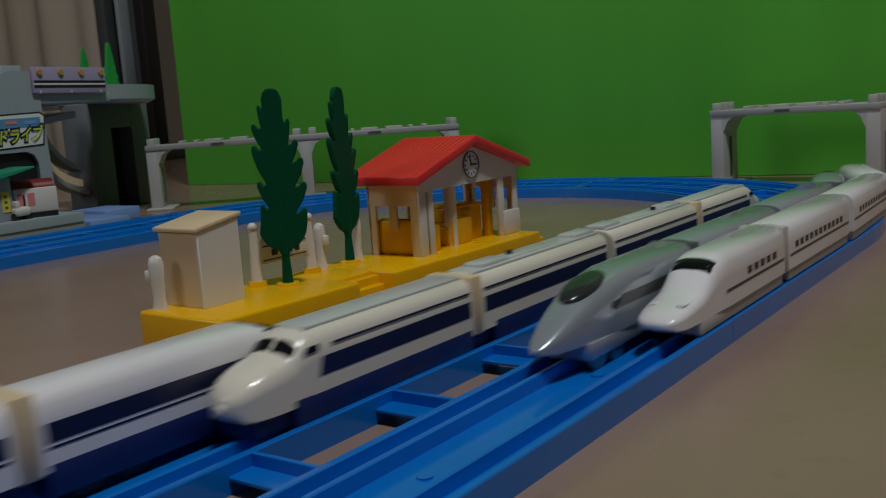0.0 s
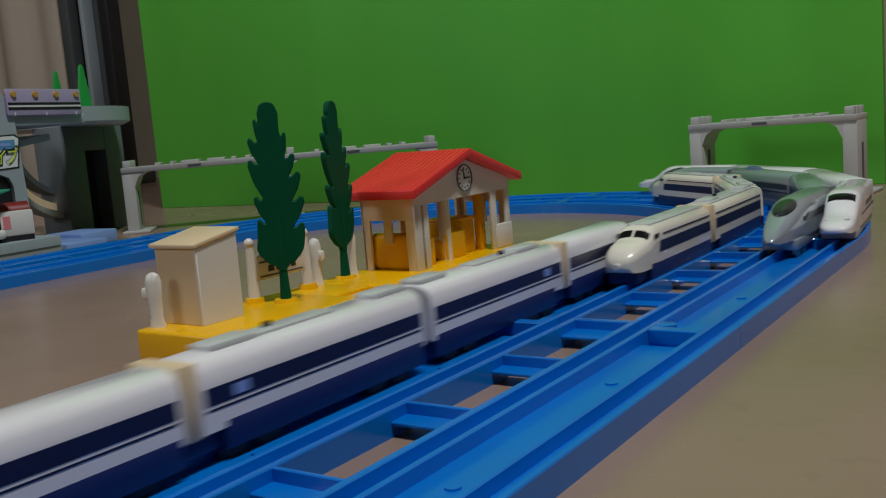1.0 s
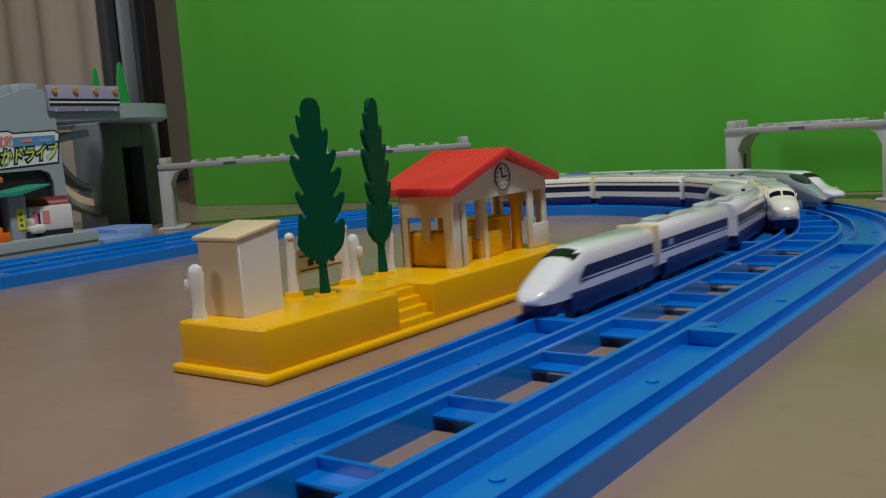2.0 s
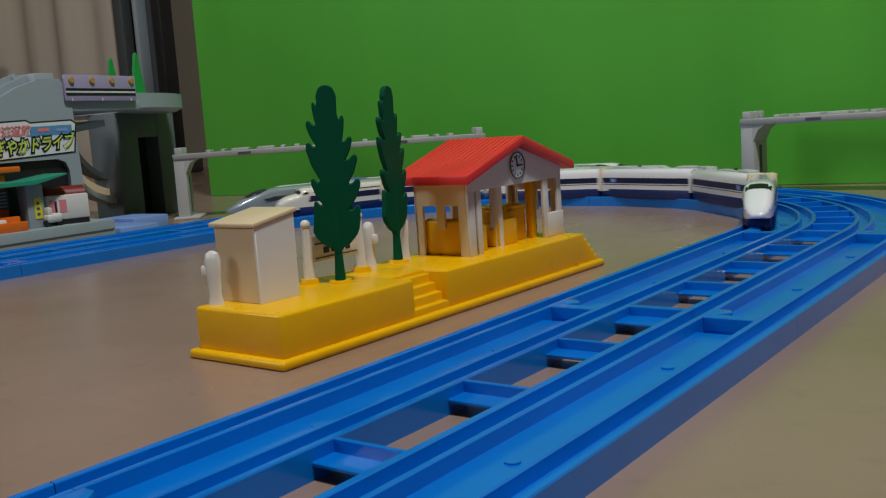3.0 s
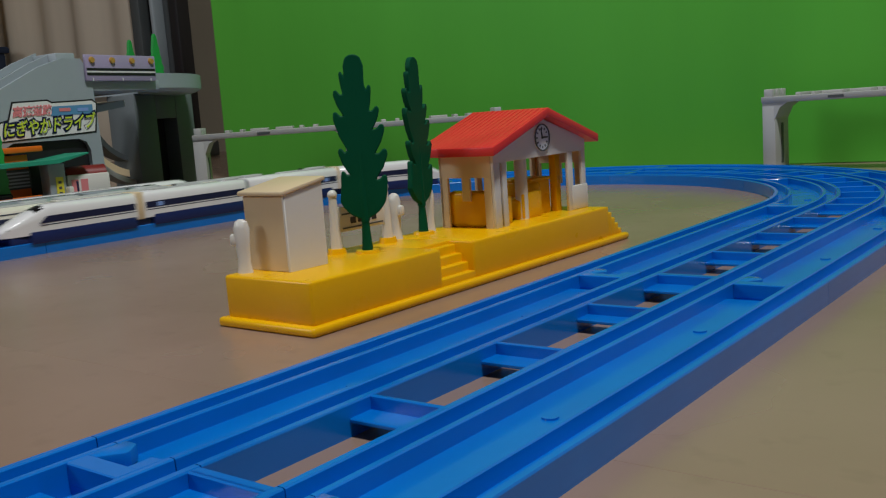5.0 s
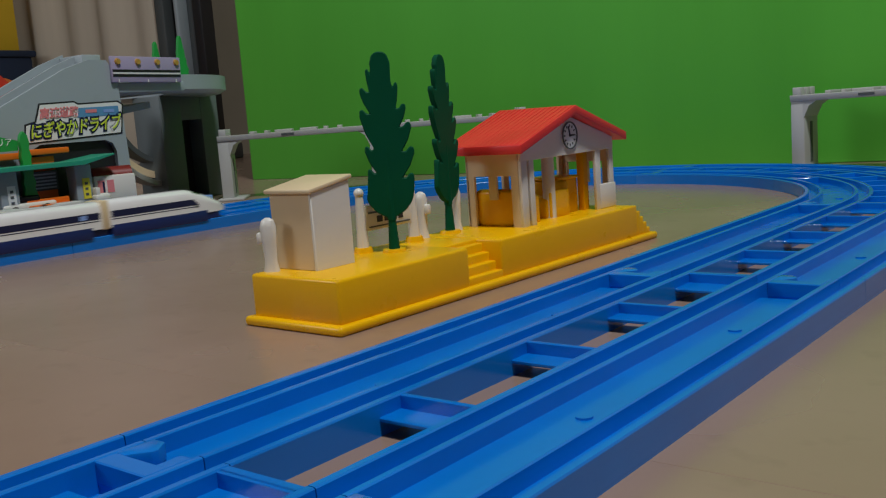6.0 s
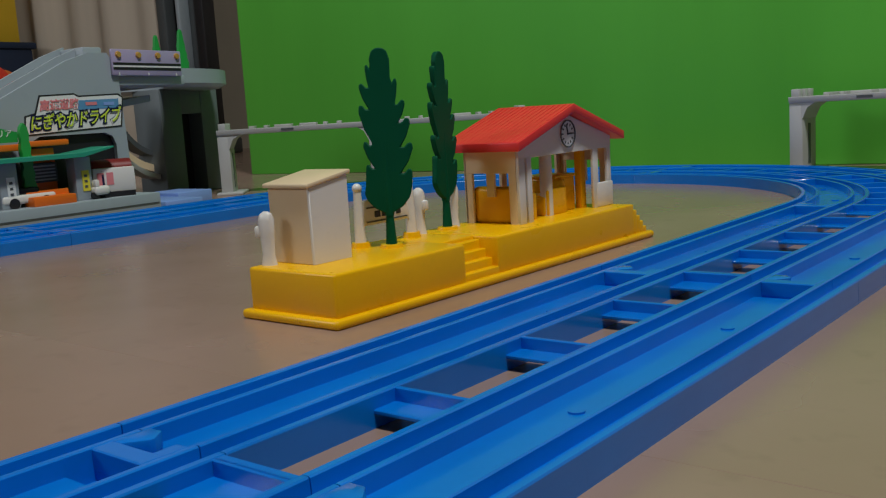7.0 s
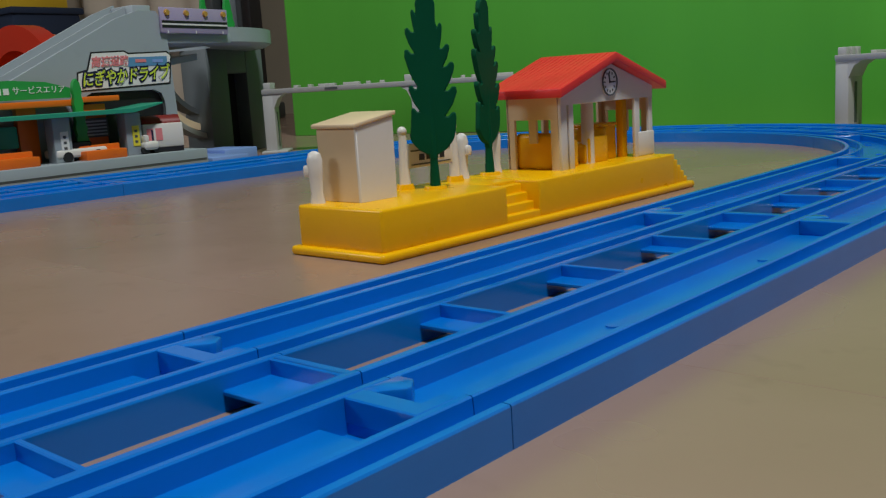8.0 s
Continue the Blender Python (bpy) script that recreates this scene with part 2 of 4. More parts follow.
STRAIGHT = "straight piece of blue plastic double toy track with ladder rungs"
BEND = "curved piece of blue plastic double toy track with ladder rungs"
first = track_piece("straight_track", on_straight(0), 0.214, 1, 4, STRAIGHT)
for k in range(4):
    if k:
        copy_thing(first, pose(0, YB + 0.214 * k, 0))
    copy_thing(first, pose(-2 * R0, YC - 0.214 * k, 0, 0, 0, 180))
first.matrix_world = pose(0, YB, 0)
bend = track_piece("curved_track", on_bend(0, 0, 0, R0), R0 * math.pi / 4, 14, 6, BEND)
bend.matrix_world = pose(-R0, YC, 0)
for k in range(1, 4):
    copy_thing(bend, pose(-R0, YC, 0, 0, 0, 45 * k))
for k in range(4):
    copy_thing(bend, pose(-R0, YB, 0, 0, 0, 180 + 45 * k))


# ---- yellow station platform ----
PLAT = site(0.0099, -0.0194, 0.36, 0.9795) @ pose(-0.0955, 0.030, 0, 0, 0, -1.3)   # middle of the platform, which lies almost along the track
PW, PL0, PL1, PZ = 0.0235, -0.1125, 0.1115, 0.0195


def rounded_slab(x0, x1, y0, y1, z0, z1, r=0.0012):
    return block(x0, x1, y0, y1, z0, z1, r, seg=3)


platform = thing("station_platform", "bright yellow plastic toy station platform with moulded steps", "toy platform", PLAT)
part("base_lip", rounded_slab(-0.0262, 0.0262, PL0 - 0.0030, PL1 + 0.0085, 0, 0.0036, 0.0014), YELLOW, platform)
S0, S1 = -0.0390, -0.0165                    # the stair notch in the front
part("near_block", rounded_slab(-PW, PW, PL0, S0, 0.003, PZ), YELLOW, platform)
part("far_block", rounded_slab(-PW, PW, S1, PL1 - 0.010, 0.003, PZ), YELLOW, platform)
part("middle_block", rounded_slab(-PW, PW - 0.0135, S0 - 0.001, S1 + 0.001, 0.003, PZ - 0.0002, 0.0006), YELLOW, platform)
for k in range(4):
    part("front_step", rounded_slab(PW - 0.0140, PW - 0.0003 - 0.0033 * k, S0 - 0.0006, S1 + 0.0006, 0.003, 0.0066 + 0.0037 * k, 0.0005), YELLOW, platform)
for k in range(5):
    part("end_step", rounded_slab(-PW + 0.0002, PW - 0.0002, PL1 + 0.0052 - 0.0034 * (k + 1) - 0.0008, PL1 + 0.0052 - 0.0034 * k, 0.003, 0.0064 + 0.0032 * k, 0.0006), YELLOW, platform)

# station house
HOUSE = PLAT @ pose(0, 0, PZ)
house = thing("station_house", "toy station house, cream and white walls, red gabled roof", "toy house", HOUSE)
HX0, HX1, HY0, HY1 = -0.0195, 0.0125, 0.0170, 0.1004
HE, HR = 0.0355, 0.0500                      # heights of eaves and ridge above the platform
HM = (HY0 + HY1) / 2


def gable_z(y):
    return HE + (HR - HE) * (1 - abs(y - HM) / ((HY1 - HY0) / 2 + 0.006)) - 0.0012


def gable(name, x, mat, label):
    w = 0.0016
    bm = prism([(HY0, 0.0300), (HY1, 0.0300), (HY1, gable_z(HY1)), (HM, gable_z(HM)), (HY0, gable_z(HY0))], "x", x - w, x, 0.0002, 1)
    return part(name, bm, mat, house, label)


def house_post(x, y, mat, wx=0.0018, wy=0.0050, h=0.0310):
    return part("post", block(x - wx, x, y - wy / 2, y + wy / 2, -0.0003, h, 0.0004), mat, house)


gable("front_gable", HX1, WHITE, "white gable with a clock")
gable("back_gable", HX0 + 0.0016, CREAM, "cream gable")
for y, w in ((HY0 + 0.0025, 0.0050), (HY0 + 0.0085, 0.0038), (HY1 - 0.0155, 0.0050), (HY1 - 0.0022, 0.0040)):
    house_post(HX1, y, WHITE, wy=w)
part("parapet", block(HX1 - 0.0018, HX1 + 0.0004, HY1 - 0.0150, HY1 + 0.0006, 0, 0.0125, 0.0005), WHITE, house)
for y, w in ((HY0 + 0.0025, 0.005), (HY0 + 0.030, 0.0045), (HY0 + 0.046, 0.0045), (HY1 - 0.0025, 0.005)):
    house_post(HX0 + 0.0018, y, CREAM, wy=w)
part("back_parapet", block(HX0, HX0 + 0.0016, HY0 + 0.03, HY1, 0, 0.012, 0.0004), CREAM, house)


def side_wall(y, mat):
    """End wall with two window openings."""
    bm = bmesh.new()
    w = 0.0016
    for x0, x1, z0, z1 in ((HX0, HX1 - 0.0018, 0.0236, HE), (HX0, HX0 + 0.0048, -0.0003, 0.0238), (HX0 + 0.0130, HX0 + 0.0176, 0.0126, 0.0238),
                           (HX0 + 0.0258, HX1 - 0.0018, -0.0003, 0.0238)):
        block(x0, x1, y, y + w, z0, z1, 0.0002, bm, 1)
    return part("end_wall", bm, mat, house)


side_wall(HY0, CREAM)
side_wall(HY1 - 0.0016, CREAM)
RX0, RX1 = HX0 - 0.0085, HX1 + 0.0050
RO = 0.0062


def roof_bm():
    y0, y1 = HY0 - RO, HY1 + RO
    t = 0.0042
    pts = [(y0, HE - 0.0018), (HM, HR - 0.0006), (y1, HE - 0.0018), (y1, HE - 0.0018 + t), (HM, HR - 0.0006 + t), (y0, HE - 0.0018 + t)]
    return prism(pts, "x", RX0, RX1, 0.0005, 2)


roof = part("roof", roof_bm(), RED, house, "red gabled roof with tile ribs")
for side in (-1, 1):
    for k in range(15):
        x = RX0 + (RX1 - RX0) * (k + 0.5) / 15
        y0, y1 = HM + side * 0.0012, HM + side * (HM - HY0 + RO - 0.0008)
        z0, z1 = HR + 0.0034, HE + 0.0026
        part("tile_rib", prism([(y0, z0 - 0.001), (y1, z1 - 0.001), (y1, z1 + 0.00010), (y0, z0 + 0.00010)], "x", x - 0.0004, x + 0.0004), RED, roof)
clock = part("clock", rod(0.0066, (HX1 - 0.0002, HM, 0.0392), (HX1 + 0.0005, HM, 0.0392), 32), PAPER, house, "white clock face with black marks")
ring = bmesh.new()
N = 32
pts = []
for i in range(N):
    a = 2 * math.pi * i / N
    pts.append([(HX1 + h, HM + r * math.cos(a), 0.0392 + r * math.sin(a)) for r, h in ((0.0061, 0.0004), (0.0061, 0.0010), (0.0067, 0.0010), (0.0067, 0.0004))])
pts.append(pts[0])
part("rim", loft(pts, caps=False), SHADE, clock)
for k in range(12):
    a = k * math.pi / 6
    bm = block(HX1 + 0.0004, HX1 + 0.0007, -0.00035, 0.00035, 0.0040, 0.0052)
    bm.transform(pose(0, HM, 0.0392) @ Matrix.Rotation(a, 4, "X"))
    part("hour_mark", bm, SHADE, clock)
for a, l, w in ((-90, 0.0034, 0.0004), (12, 0.0046, 0.0003)):
    bm = block(HX1 + 0.0005, HX1 + 0.0009, -w, w, -0.0006, l)
    bm.transform(pose(0, HM, 0.0392) @ Matrix.Rotation(radians(a), 4, "X"))
    part("clock_pointer", bm, BLACK, clock)


def bench(x, y, turn, label):
    """A yellow moulded bench block with a back."""
    b = thing("station_bench", label, "toy bench", HOUSE @ pose(x, y, 0, 0, 0, turn), "benches in the station house")
    part("seat", block(-0.0115, 0.0115, -0.0080, 0.0085, -0.0003, 0.0098, 0.0016, seg=3), YELLOW, b)
    part("backrest", block(-0.0118, 0.0118, -0.0110, -0.0055, -0.0003, 0.0172, 0.0022, seg=3), YELLOW, b)
    part("armrest", block(-0.0128, -0.0100, -0.0095, 0.0075, -0.0003, 0.0130, 0.0011, seg=3), YELLOW, b)
    part("armrest", block(0.0100, 0.0128, -0.0095, 0.0075, -0.0003, 0.0130, 0.0011, seg=3), YELLOW, b)


bench(-0.0050, HY0 + 0.0130, 0, "yellow plastic station bench with armrests")
bench(-0.0060, HY0 + 0.0390, 180, "yellow plastic station bench with armrests")
counter = thing("ticket_counter", "yellow plastic ticket counter block in the station house", "toy counter", HOUSE @ pose(-0.0065, HY1 - 0.030, 0))
part("body", block(-0.0095, 0.0095, -0.0090, 0.0090, -0.0003, 0.0170, 0.0009, seg=3), YELLOW, counter)
part("top", block(-0.0100, 0.0100, -0.0095, 0.0095, 0.0168, 0.0185, 0.0006), YELLOW, counter)
pillar = thing("station_pillar", "slim white round pillar under the station roof", "toy pillar", HOUSE @ pose(0.0042, HM - 0.0075, 0))
part("shaft", rod(0.0031, (0, 0, -0.0003), (0, 0, HR - 0.004), 20), WHITE, pillar)
yp = thing("gate_post", "yellow plastic gate post in the station doorway", "toy post", HOUSE @ pose(0.0035, HY1 - 0.0165, 0))
part("shaft", block(-0.0020, 0.0020, -0.0024, 0.0024, -0.0003, 0.0330, 0.0006), YELLOW, yp)

# kiosk
kiosk = thing("platform_kiosk", "cream and white toy kiosk with a slanting lid roof", "toy kiosk", PLAT @ pose(-0.0115, -0.0905, PZ))
KX, KY = 0.0112, 0.0098


def kiosk_body():
    ring0 = [(-KX, -KY), (KX, -KY), (KX, KY), (-KX, KY)]
    lo = [(x, y, -0.0003) for x, y in ring0]
    hi = [(x * 1.03, y * 1.02, 0.0288 + 0.17 * (y + KY)) for x, y in ring0]
    bm = loft([lo, hi])
    bmesh.ops.bevel(bm, geom=bm.edges[:], offset=0.0005, segments=2, affect="EDGES")
    return bm


part("body", kiosk_body(), CREAM, kiosk, "aged cream body")
part("side_panel", prism([(-KY - 0.0001, -0.0002), (KY + 0.0001, -0.0002), (KY + 0.0003, 0.0289 + 0.34 * KY), (-KY - 0.0003, 0.0289)], "x", KX - 0.0006, KX + 0.0009, 0.0003, 1), WHITE, kiosk, "white printed side panel")
lid = block(-KX - 0.0016, KX + 0.0016, -KY - 0.0016, KY + 0.0016, 0, 0.0017, 0.0005)
for v in lid.verts:
    v.co.z += 0.0290 + 0.17 * (v.co.y + KY)
part("lid", lid, CREAM, kiosk)


# leafy flat trees
def tree_outline(lobes):
    """Outline of a flame-shaped crown; lobes: (tip height, tip half width) up each side, as parts of the crown's height."""
    sides = []
    for tips in lobes:
        out, z0, w0 = [(0.024, 0.0), (0.085, 0.035), (0.128, 0.085)], 0.10, 0.142
        for z, w in tips:
            h = z - z0
            out += [(w0, z0 + 0.10 * h), (w0 + 0.62 * (w - w0), z0 + 0.45 * h), (w, z0 + 0.84 * h), (w * 0.97, z), (w * 0.84, z + 0.004)]
            z0, w0 = z - 0.040, w * 0.56
            out.append((w * 0.68, z - 0.024))
        out += [(0.058, z0 + 0.05), (0.062, 0.93), (0.046, 0.980), (0.024, 0.996)]
        sides.append(out)
    return [(x, z) for x, z in sides[0]] + [(0.0, 1.0)] + [(-x, z) for x, z in reversed(sides[1])]


def flat_tree(place, turn, label):
    t = thing("toy_tree", label, "toy tree", place @ pose(0, 0, 0, 0, 0, turn), "flat green toy trees")
    part("root_disc", rod(0.0052, (0, 0, -0.0004), (0, 0, 0.0012), 24, 0.0046), YELLOW, t, "round yellow socket")
    part("trunk", rod(0.0023, (0, 0, 0.0010), (0, 0, 0.0175), 12, 0.0013), TREE, t)
    pts = [(x * 0.0665, z * 0.0665) for x, z in tree_outline((((0.26, 0.158), (0.42, 0.170), (0.57, 0.162), (0.68, 0.138), (0.81, 0.098)),
                                                             ((0.30, 0.125), (0.44, 0.132), (0.66, 0.146), (0.79, 0.134), (0.90, 0.090))))]
    bm = prism(pts, "y", -0.0013, 0.0013, 0.0004, 1)
    bm.transform(pose(0, 0, 0.0140))
    crown = part("crown", bm, TREE, t)
    part("midrib", rod(0.0019, (0, 0, 0.013), (0, 0, 0.072), 10, 0.0008), TREE, crown)
    return t


flat_tree(PLAT @ pose(-0.0028, -0.0543, PZ), 42, "tall flat dark green plastic tree on the yellow platform")
flat_tree(PLAT @ pose(-0.0150, -0.0030, PZ), 99, "tall flat dark green plastic tree seen nearly edge on")

# name board and white figures of posts along the back
sign = thing("station_name_board", "white station name board on two bulbous white posts", "toy sign", PLAT @ pose(-0.0150, -0.0440, PZ, 0, 0, 0))
for y in (-0.0160, 0.0160):
    p = part("post", rod(0.0026, (0, y, -0.0003), (0, y, 0.0240), 14, 0.0016), WHITE, sign)
    bm = bmesh.new()
    bmesh.ops.create_uvsphere(bm, u_segments=14, v_segments=8, radius=0.0021)
    bm.transform(pose(0, y, 0.0245))
    part("finial", bm, WHITE, p)
    part("foot", rod(0.0042, (0, y, -0.0004), (0, y, 0.0022), 18, 0.0036), YELLOW, sign, "yellow foot")
face = part("board", block(-0.0006, 0.0010, -0.0140, 0.0140, 0.0085, 0.0190, 0.0003), WHITE, sign)
part("frame_line", block(0.0009, 0.0013, -0.0125, 0.0125, 0.0155, 0.0162), SHADE, face)
part("frame_line", block(0.0009, 0.0013, -0.0125, 0.0125, 0.0096, 0.0102), SHADE, face)
for y, w in ((-0.006, 0.0016), (-0.002, 0.0010), (0.0022, 0.0022), (0.0070, 0.0014)):
    part("mark", block(0.0009, 0.0013, y - w, y + w, 0.0115, 0.0142), BLACK, face, "dark unreadable mark")


def fence_post(x, y, turn):
    f = thing("picket_post", "white plastic picket with a rounded top and side stub", "toy fence", PLAT @ pose(x, y, PZ, 0, 0, turn), "white pickets on the platform")
    part("stem", loft([[(math.cos(a) * r, math.sin(a) * r * 0.6, z) for a in [k * math.pi / 7 for k in range(14)]] for z, r in
                       ((-0.0003, 0.0034), (0.004, 0.0026), (0.011, 0.0030), (0.017, 0.0034), (0.0195, 0.0026), (0.0205, 0.0010))]), WHITE, f)
    part("stub", block(0.0020, 0.0050, -0.0012, 0.0012, 0.0105, 0.0150, 0.0008), WHITE, f)


fence_post(-0.0185, -0.1060, 200)
fence_post(-0.0185, -0.0180, 0)
fence_post(-0.0185, 0.0060, 180)


# ---- grey viaduct piers ----
def viaduct(name, place, length, spans, label):
    """A pale grey beam with studs on top, standing on slotted legs; it runs along local y."""
    v = thing(name, label, "toy viaduct", place, "pale grey toy viaducts")
    H = 0.0615
    beam = part("beam", prism([(-0.016, H - 0.0050), (0.016, H - 0.0050), (0.017, H), (-0.017, H)], "y", 0, length * spans, 0.0006), GREY, v)
    for k in range(spans + 1):
        y = length * k
        w = 0.0110
        y0, y1 = (y - w / 2, y + w / 2) if 0 < k < spans else ((0, w) if k == 0 else (y - w, y))
        leg = part("leg", block(-0.0150, 0.0150, y0, y1, 0.0, H - 0.004, 0.0010), GREY, v)
        ym = (y0 + y1) / 2
        # Nothing is cut out: a dark grey block paints the slot's shade.
        part("slot", block(-0.0025, 0.0025, y0 - 0.0003, y1 + 0.0003, 0.006, H - 0.022), SHADE, leg, "dark grey fill standing in for the shade of a slot")
        part("foot", block(-0.0210, 0.0210, y0 - 0.004, y1 + 0.010, 0, 0.0025, 0.0008), GREY, leg)
        for s in ((1,) if k == 0 else (-1,) if k == spans else (-1, 1)):
            e = y1 if s > 0 else y0
            part("haunch", prism([(e - s * 0.001, H - 0.020), (e + s * 0.004, H - 0.009), (e + s * 0.011, H - 0.0045), (e - s * 0.001, H - 0.0045)], "x", -0.0150, 0.0150), GREY, leg)
        for x in (-0.0115, 0.0, 0.0115):
            for d in ((0.0055,) if k in (0, spans) else (-0.0075, 0.0075)):
                yy = y + (d if k < spans else -d)
                part("stud_block", block(x - 0.0042, x + 0.0042, yy - 0.0034, yy + 0.0034, H - 0.0003, H + 0.0062, 0.0006), GREY, beam)
    for k in range(spans):
        for f, l in ((0.22, 0.0022), (0.31, 0.0016), (0.42, 0.0080), (0.58, 0.0080), (0.69, 0.0018), (0.78, 0.0022)):
            y = length * (k + f)
            part("rail_clip", block(-0.013, 0.013, y - l, y + l, H - 0.0003, H + 0.0024, 0.0004), GREY, beam)
        y = length * (k + 0.45)
        # Dark grey block for the shade of a slot in the beam's side.
        part("beam_slot", block(0.0158, 0.0172, y - 0.006, y + 0.006, H - 0.0034, H - 0.0014), SHADE, beam, "dark grey fill standing in for the shade of a slot")
    return v


viaduct("viaduct", site(0.0327, -0.0427, 0.58, 1.0726) @ pose(-0.614, 0.326, 0, 0, 0, -48), 0.149, 2, "long pale grey plastic toy viaduct on slotted legs")
viaduct("viaduct", site(-0.012, -0.0331, -2.97, 1.0538) @ pose(-0.126, 0.526, 0, 0, 0, -90), 0.134, 1, "pale grey plastic toy viaduct standing by the green board")


# ---- toy service area set ----
SERVICE = site(0.0125, -0.009, 2.5, 1.0) @ Matrix.Diagonal((1.018, 1.018, 1.05, 1))
FX = -0.530          # front face of its base
WX = -0.575          # its high side wall
service = thing("service_area_base", "grey plastic base plate of a toy motorway service area", "toy base", SERVICE)
part("plate", block(FX - 0.25, FX, -0.34, 0.187, 0, 0.0170, 0.0010), SLATE, service)
part("front_line", block(FX - 0.0002, FX + 0.0006, -0.34, 0.185, 0.0085, 0.0094), SHADE, service)

side = thing("ramp_wall", "grey plastic wall of a toy motorway ramp with a bright sticker and an arched opening", "toy ramp", SERVICE @ pose(0, -0.009, 0.0))


def ramp_wall_bm():
    z0 = 0.0172
    outer = [(-0.10, z0), (0.110, z0), (0.110, 0.058), (0.114, 0.0650), (0.120, 0.0680), (0.180, 0.0680), (0.187, 0.0650), (0.190, 0.058), (0.190, z0), (0.203, z0),
             (0.199, 0.120), (0.190, 0.133), (0.172, 0.133), (0.150, 0.126), (0.054, 0.0800), (-0.10, 0.010 + z0)]
    return prism(outer, "x", WX - 0.004, WX)


part("wall", ramp_wall_bm(), SLATE, side)
# Solid black block closes the opening, so its shade is painted in.
part("opening_shade", block(WX - 0.06, WX - 0.0042, 0.104, 0.194, 0.0172, 0.071), BLACK, side, "solid black block giving the shade behind the opening")
for dx, h in ((-0.012, 0.004), (-0.034, 0.006)):
    part("ramp_rail", prism([(-0.10, 0.028 + h), (0.054, 0.080 + h), (0.150, 0.126 + h), (0.172, 0.134 + h), (0.172, 0.128 + h), (0.150, 0.120 + h), (0.054, 0.074 + h), (-0.10, 0.022 + h)], "x", WX + dx - 0.003, WX + dx), SLATE, side)
part("ramp_deck", prism([(-0.10, 0.024), (0.054, 0.076), (0.150, 0.122), (0.172, 0.130), (0.172, 0.125), (0.150, 0.117), (0.054, 0.071), (-0.10, 0.019)], "x", WX - 0.046, WX - 0.0005), SLATE, side)
part("crown_block", block(WX - 0.044, WX - 0.001, 0.168, 0.186, 0.120, 0.1375, 0.001), SLATE, side)

part("sticker_border", prism([(0.1065, 0.0688), (0.1975, 0.0722), (0.2014, 0.0966), (0.1970, 0.0998), (0.1585, 0.0988), (0.1545, 0.1008), (0.1230, 0.0998), (0.1178, 0.0862), (0.1088, 0.0842)], "x", WX - 0.0002, WX + 0.0003), BLACK, side, "thin black sticker border")
sticker = part("sticker", prism([(0.108, 0.0700), (0.196, 0.0735), (0.200, 0.0960), (0.196, 0.0985), (0.158, 0.0975), (0.154, 0.0995), (0.124, 0.0985), (0.119, 0.0850), (0.110, 0.0830)], "x", WX, WX + 0.0005), PAPER, side, "white-edged title sticker with lime and pink lettering")
part("sticker_field", prism([(0.156, 0.0875), (0.196, 0.0880), (0.196, 0.0955), (0.158, 0.0950)], "x", WX + 0.0004, WX + 0.0008), SKYBLUE, sticker)
title_m = Matrix(((0, 0, 1, WX + 0.0007), (1, 0.18, 0, 0.1400), (0.02, 1, 0, 0.0915), (0, 0, 0, 1)))
text_part("pink_lettering", "高速道路", 0.0088, title_m, PINK, sticker, 0.0003, 0.00025)
for y, z in ((0.164, 0.0922), (0.181, 0.0918)):
    part("car_shape", block(WX + 0.0007, WX + 0.0011, y, y + 0.0105, z - 0.0014, z + 0.0012), PINK if y < 0.17 else PALEBLUE, sticker)
title_m = Matrix(((0, 0, 1, WX + 0.0007), (0.98, 0.24, 0, 0.1545), (0.05, 1.22, 0, 0.0795), (0, 0, 0, 1)))
text_part("lettering_outline", "にぎやかドライブ", 0.0108, title_m, NAVY, sticker, 0.0002, 0.0014)
title_m = Matrix.Translation((0.0005, 0, 0)) @ title_m
text_part("lime_lettering", "にぎやかドライブ", 0.0108, title_m, LIME, sticker, 0.0002, 0.0001)

# upper road with its lilac front sign
deck = thing("upper_road", "curved grey plastic upper road of the toy motorway on dark columns", "toy road", SERVICE)
DC = (-0.705, 0.262)
rings = []
for i in range(33):
    a = radians(-70 + 250 * i / 32)
    rings.append([(DC[0] + r * math.cos(a), DC[1] + r * math.sin(a), z) for r, z in ((0.060, 0.108), (0.060, 0.114), (0.118, 0.114), (0.118, 0.121), (0.122, 0.121), (0.122, 0.108), (0.116, 0.105))])
part("road_bend", loft(rings), SLATE, deck)
part("road_slab", block(-0.70, WX - 0.001, 0.182, 0.262, 0.106, 0.1145, 0.001), SLATE, deck)
low = part("lower_road", prism([(0.202, 0.092), (0.262, 0.100), (0.262, 0.094), (0.202, 0.086)], "x", -0.68, -0.63), SLATE, deck)
COLUMN = material("slate_column_plastic", (0.12, 0.14, 0.15), 0.5, 0.08, 14, 0.04)
for x0, x1, y0, y1 in ((-0.735, -0.690, 0.318, 0.346), (-0.735, -0.690, 0.372, 0.396)):
    part("column", block(x0, x1, y0, y1, 0, 0.108, 0.0015), COLUMN, deck, "dark slate column")
part("column_head", block(-0.7345, -0.6905, 0.3455, 0.3725, 0.082, 0.108, 0.0010), COLUMN, deck)
# Black block set back between the columns paints the gap's shade.
part("column_gap_shade", block(-0.730, -0.712, 0.3455, 0.3725, 0, 0.0825), BLACK, deck)
hoop = []
for i in range(25):
    a = radians(180 + 100 * i / 24)
    hoop.append([(-0.72 + h, 0.335 + r * math.cos(a), 0.100 + r * math.sin(a)) for r, h in ((0.080, 0), (0.080, 0.02), (0.085, 0.02), (0.085, 0))])
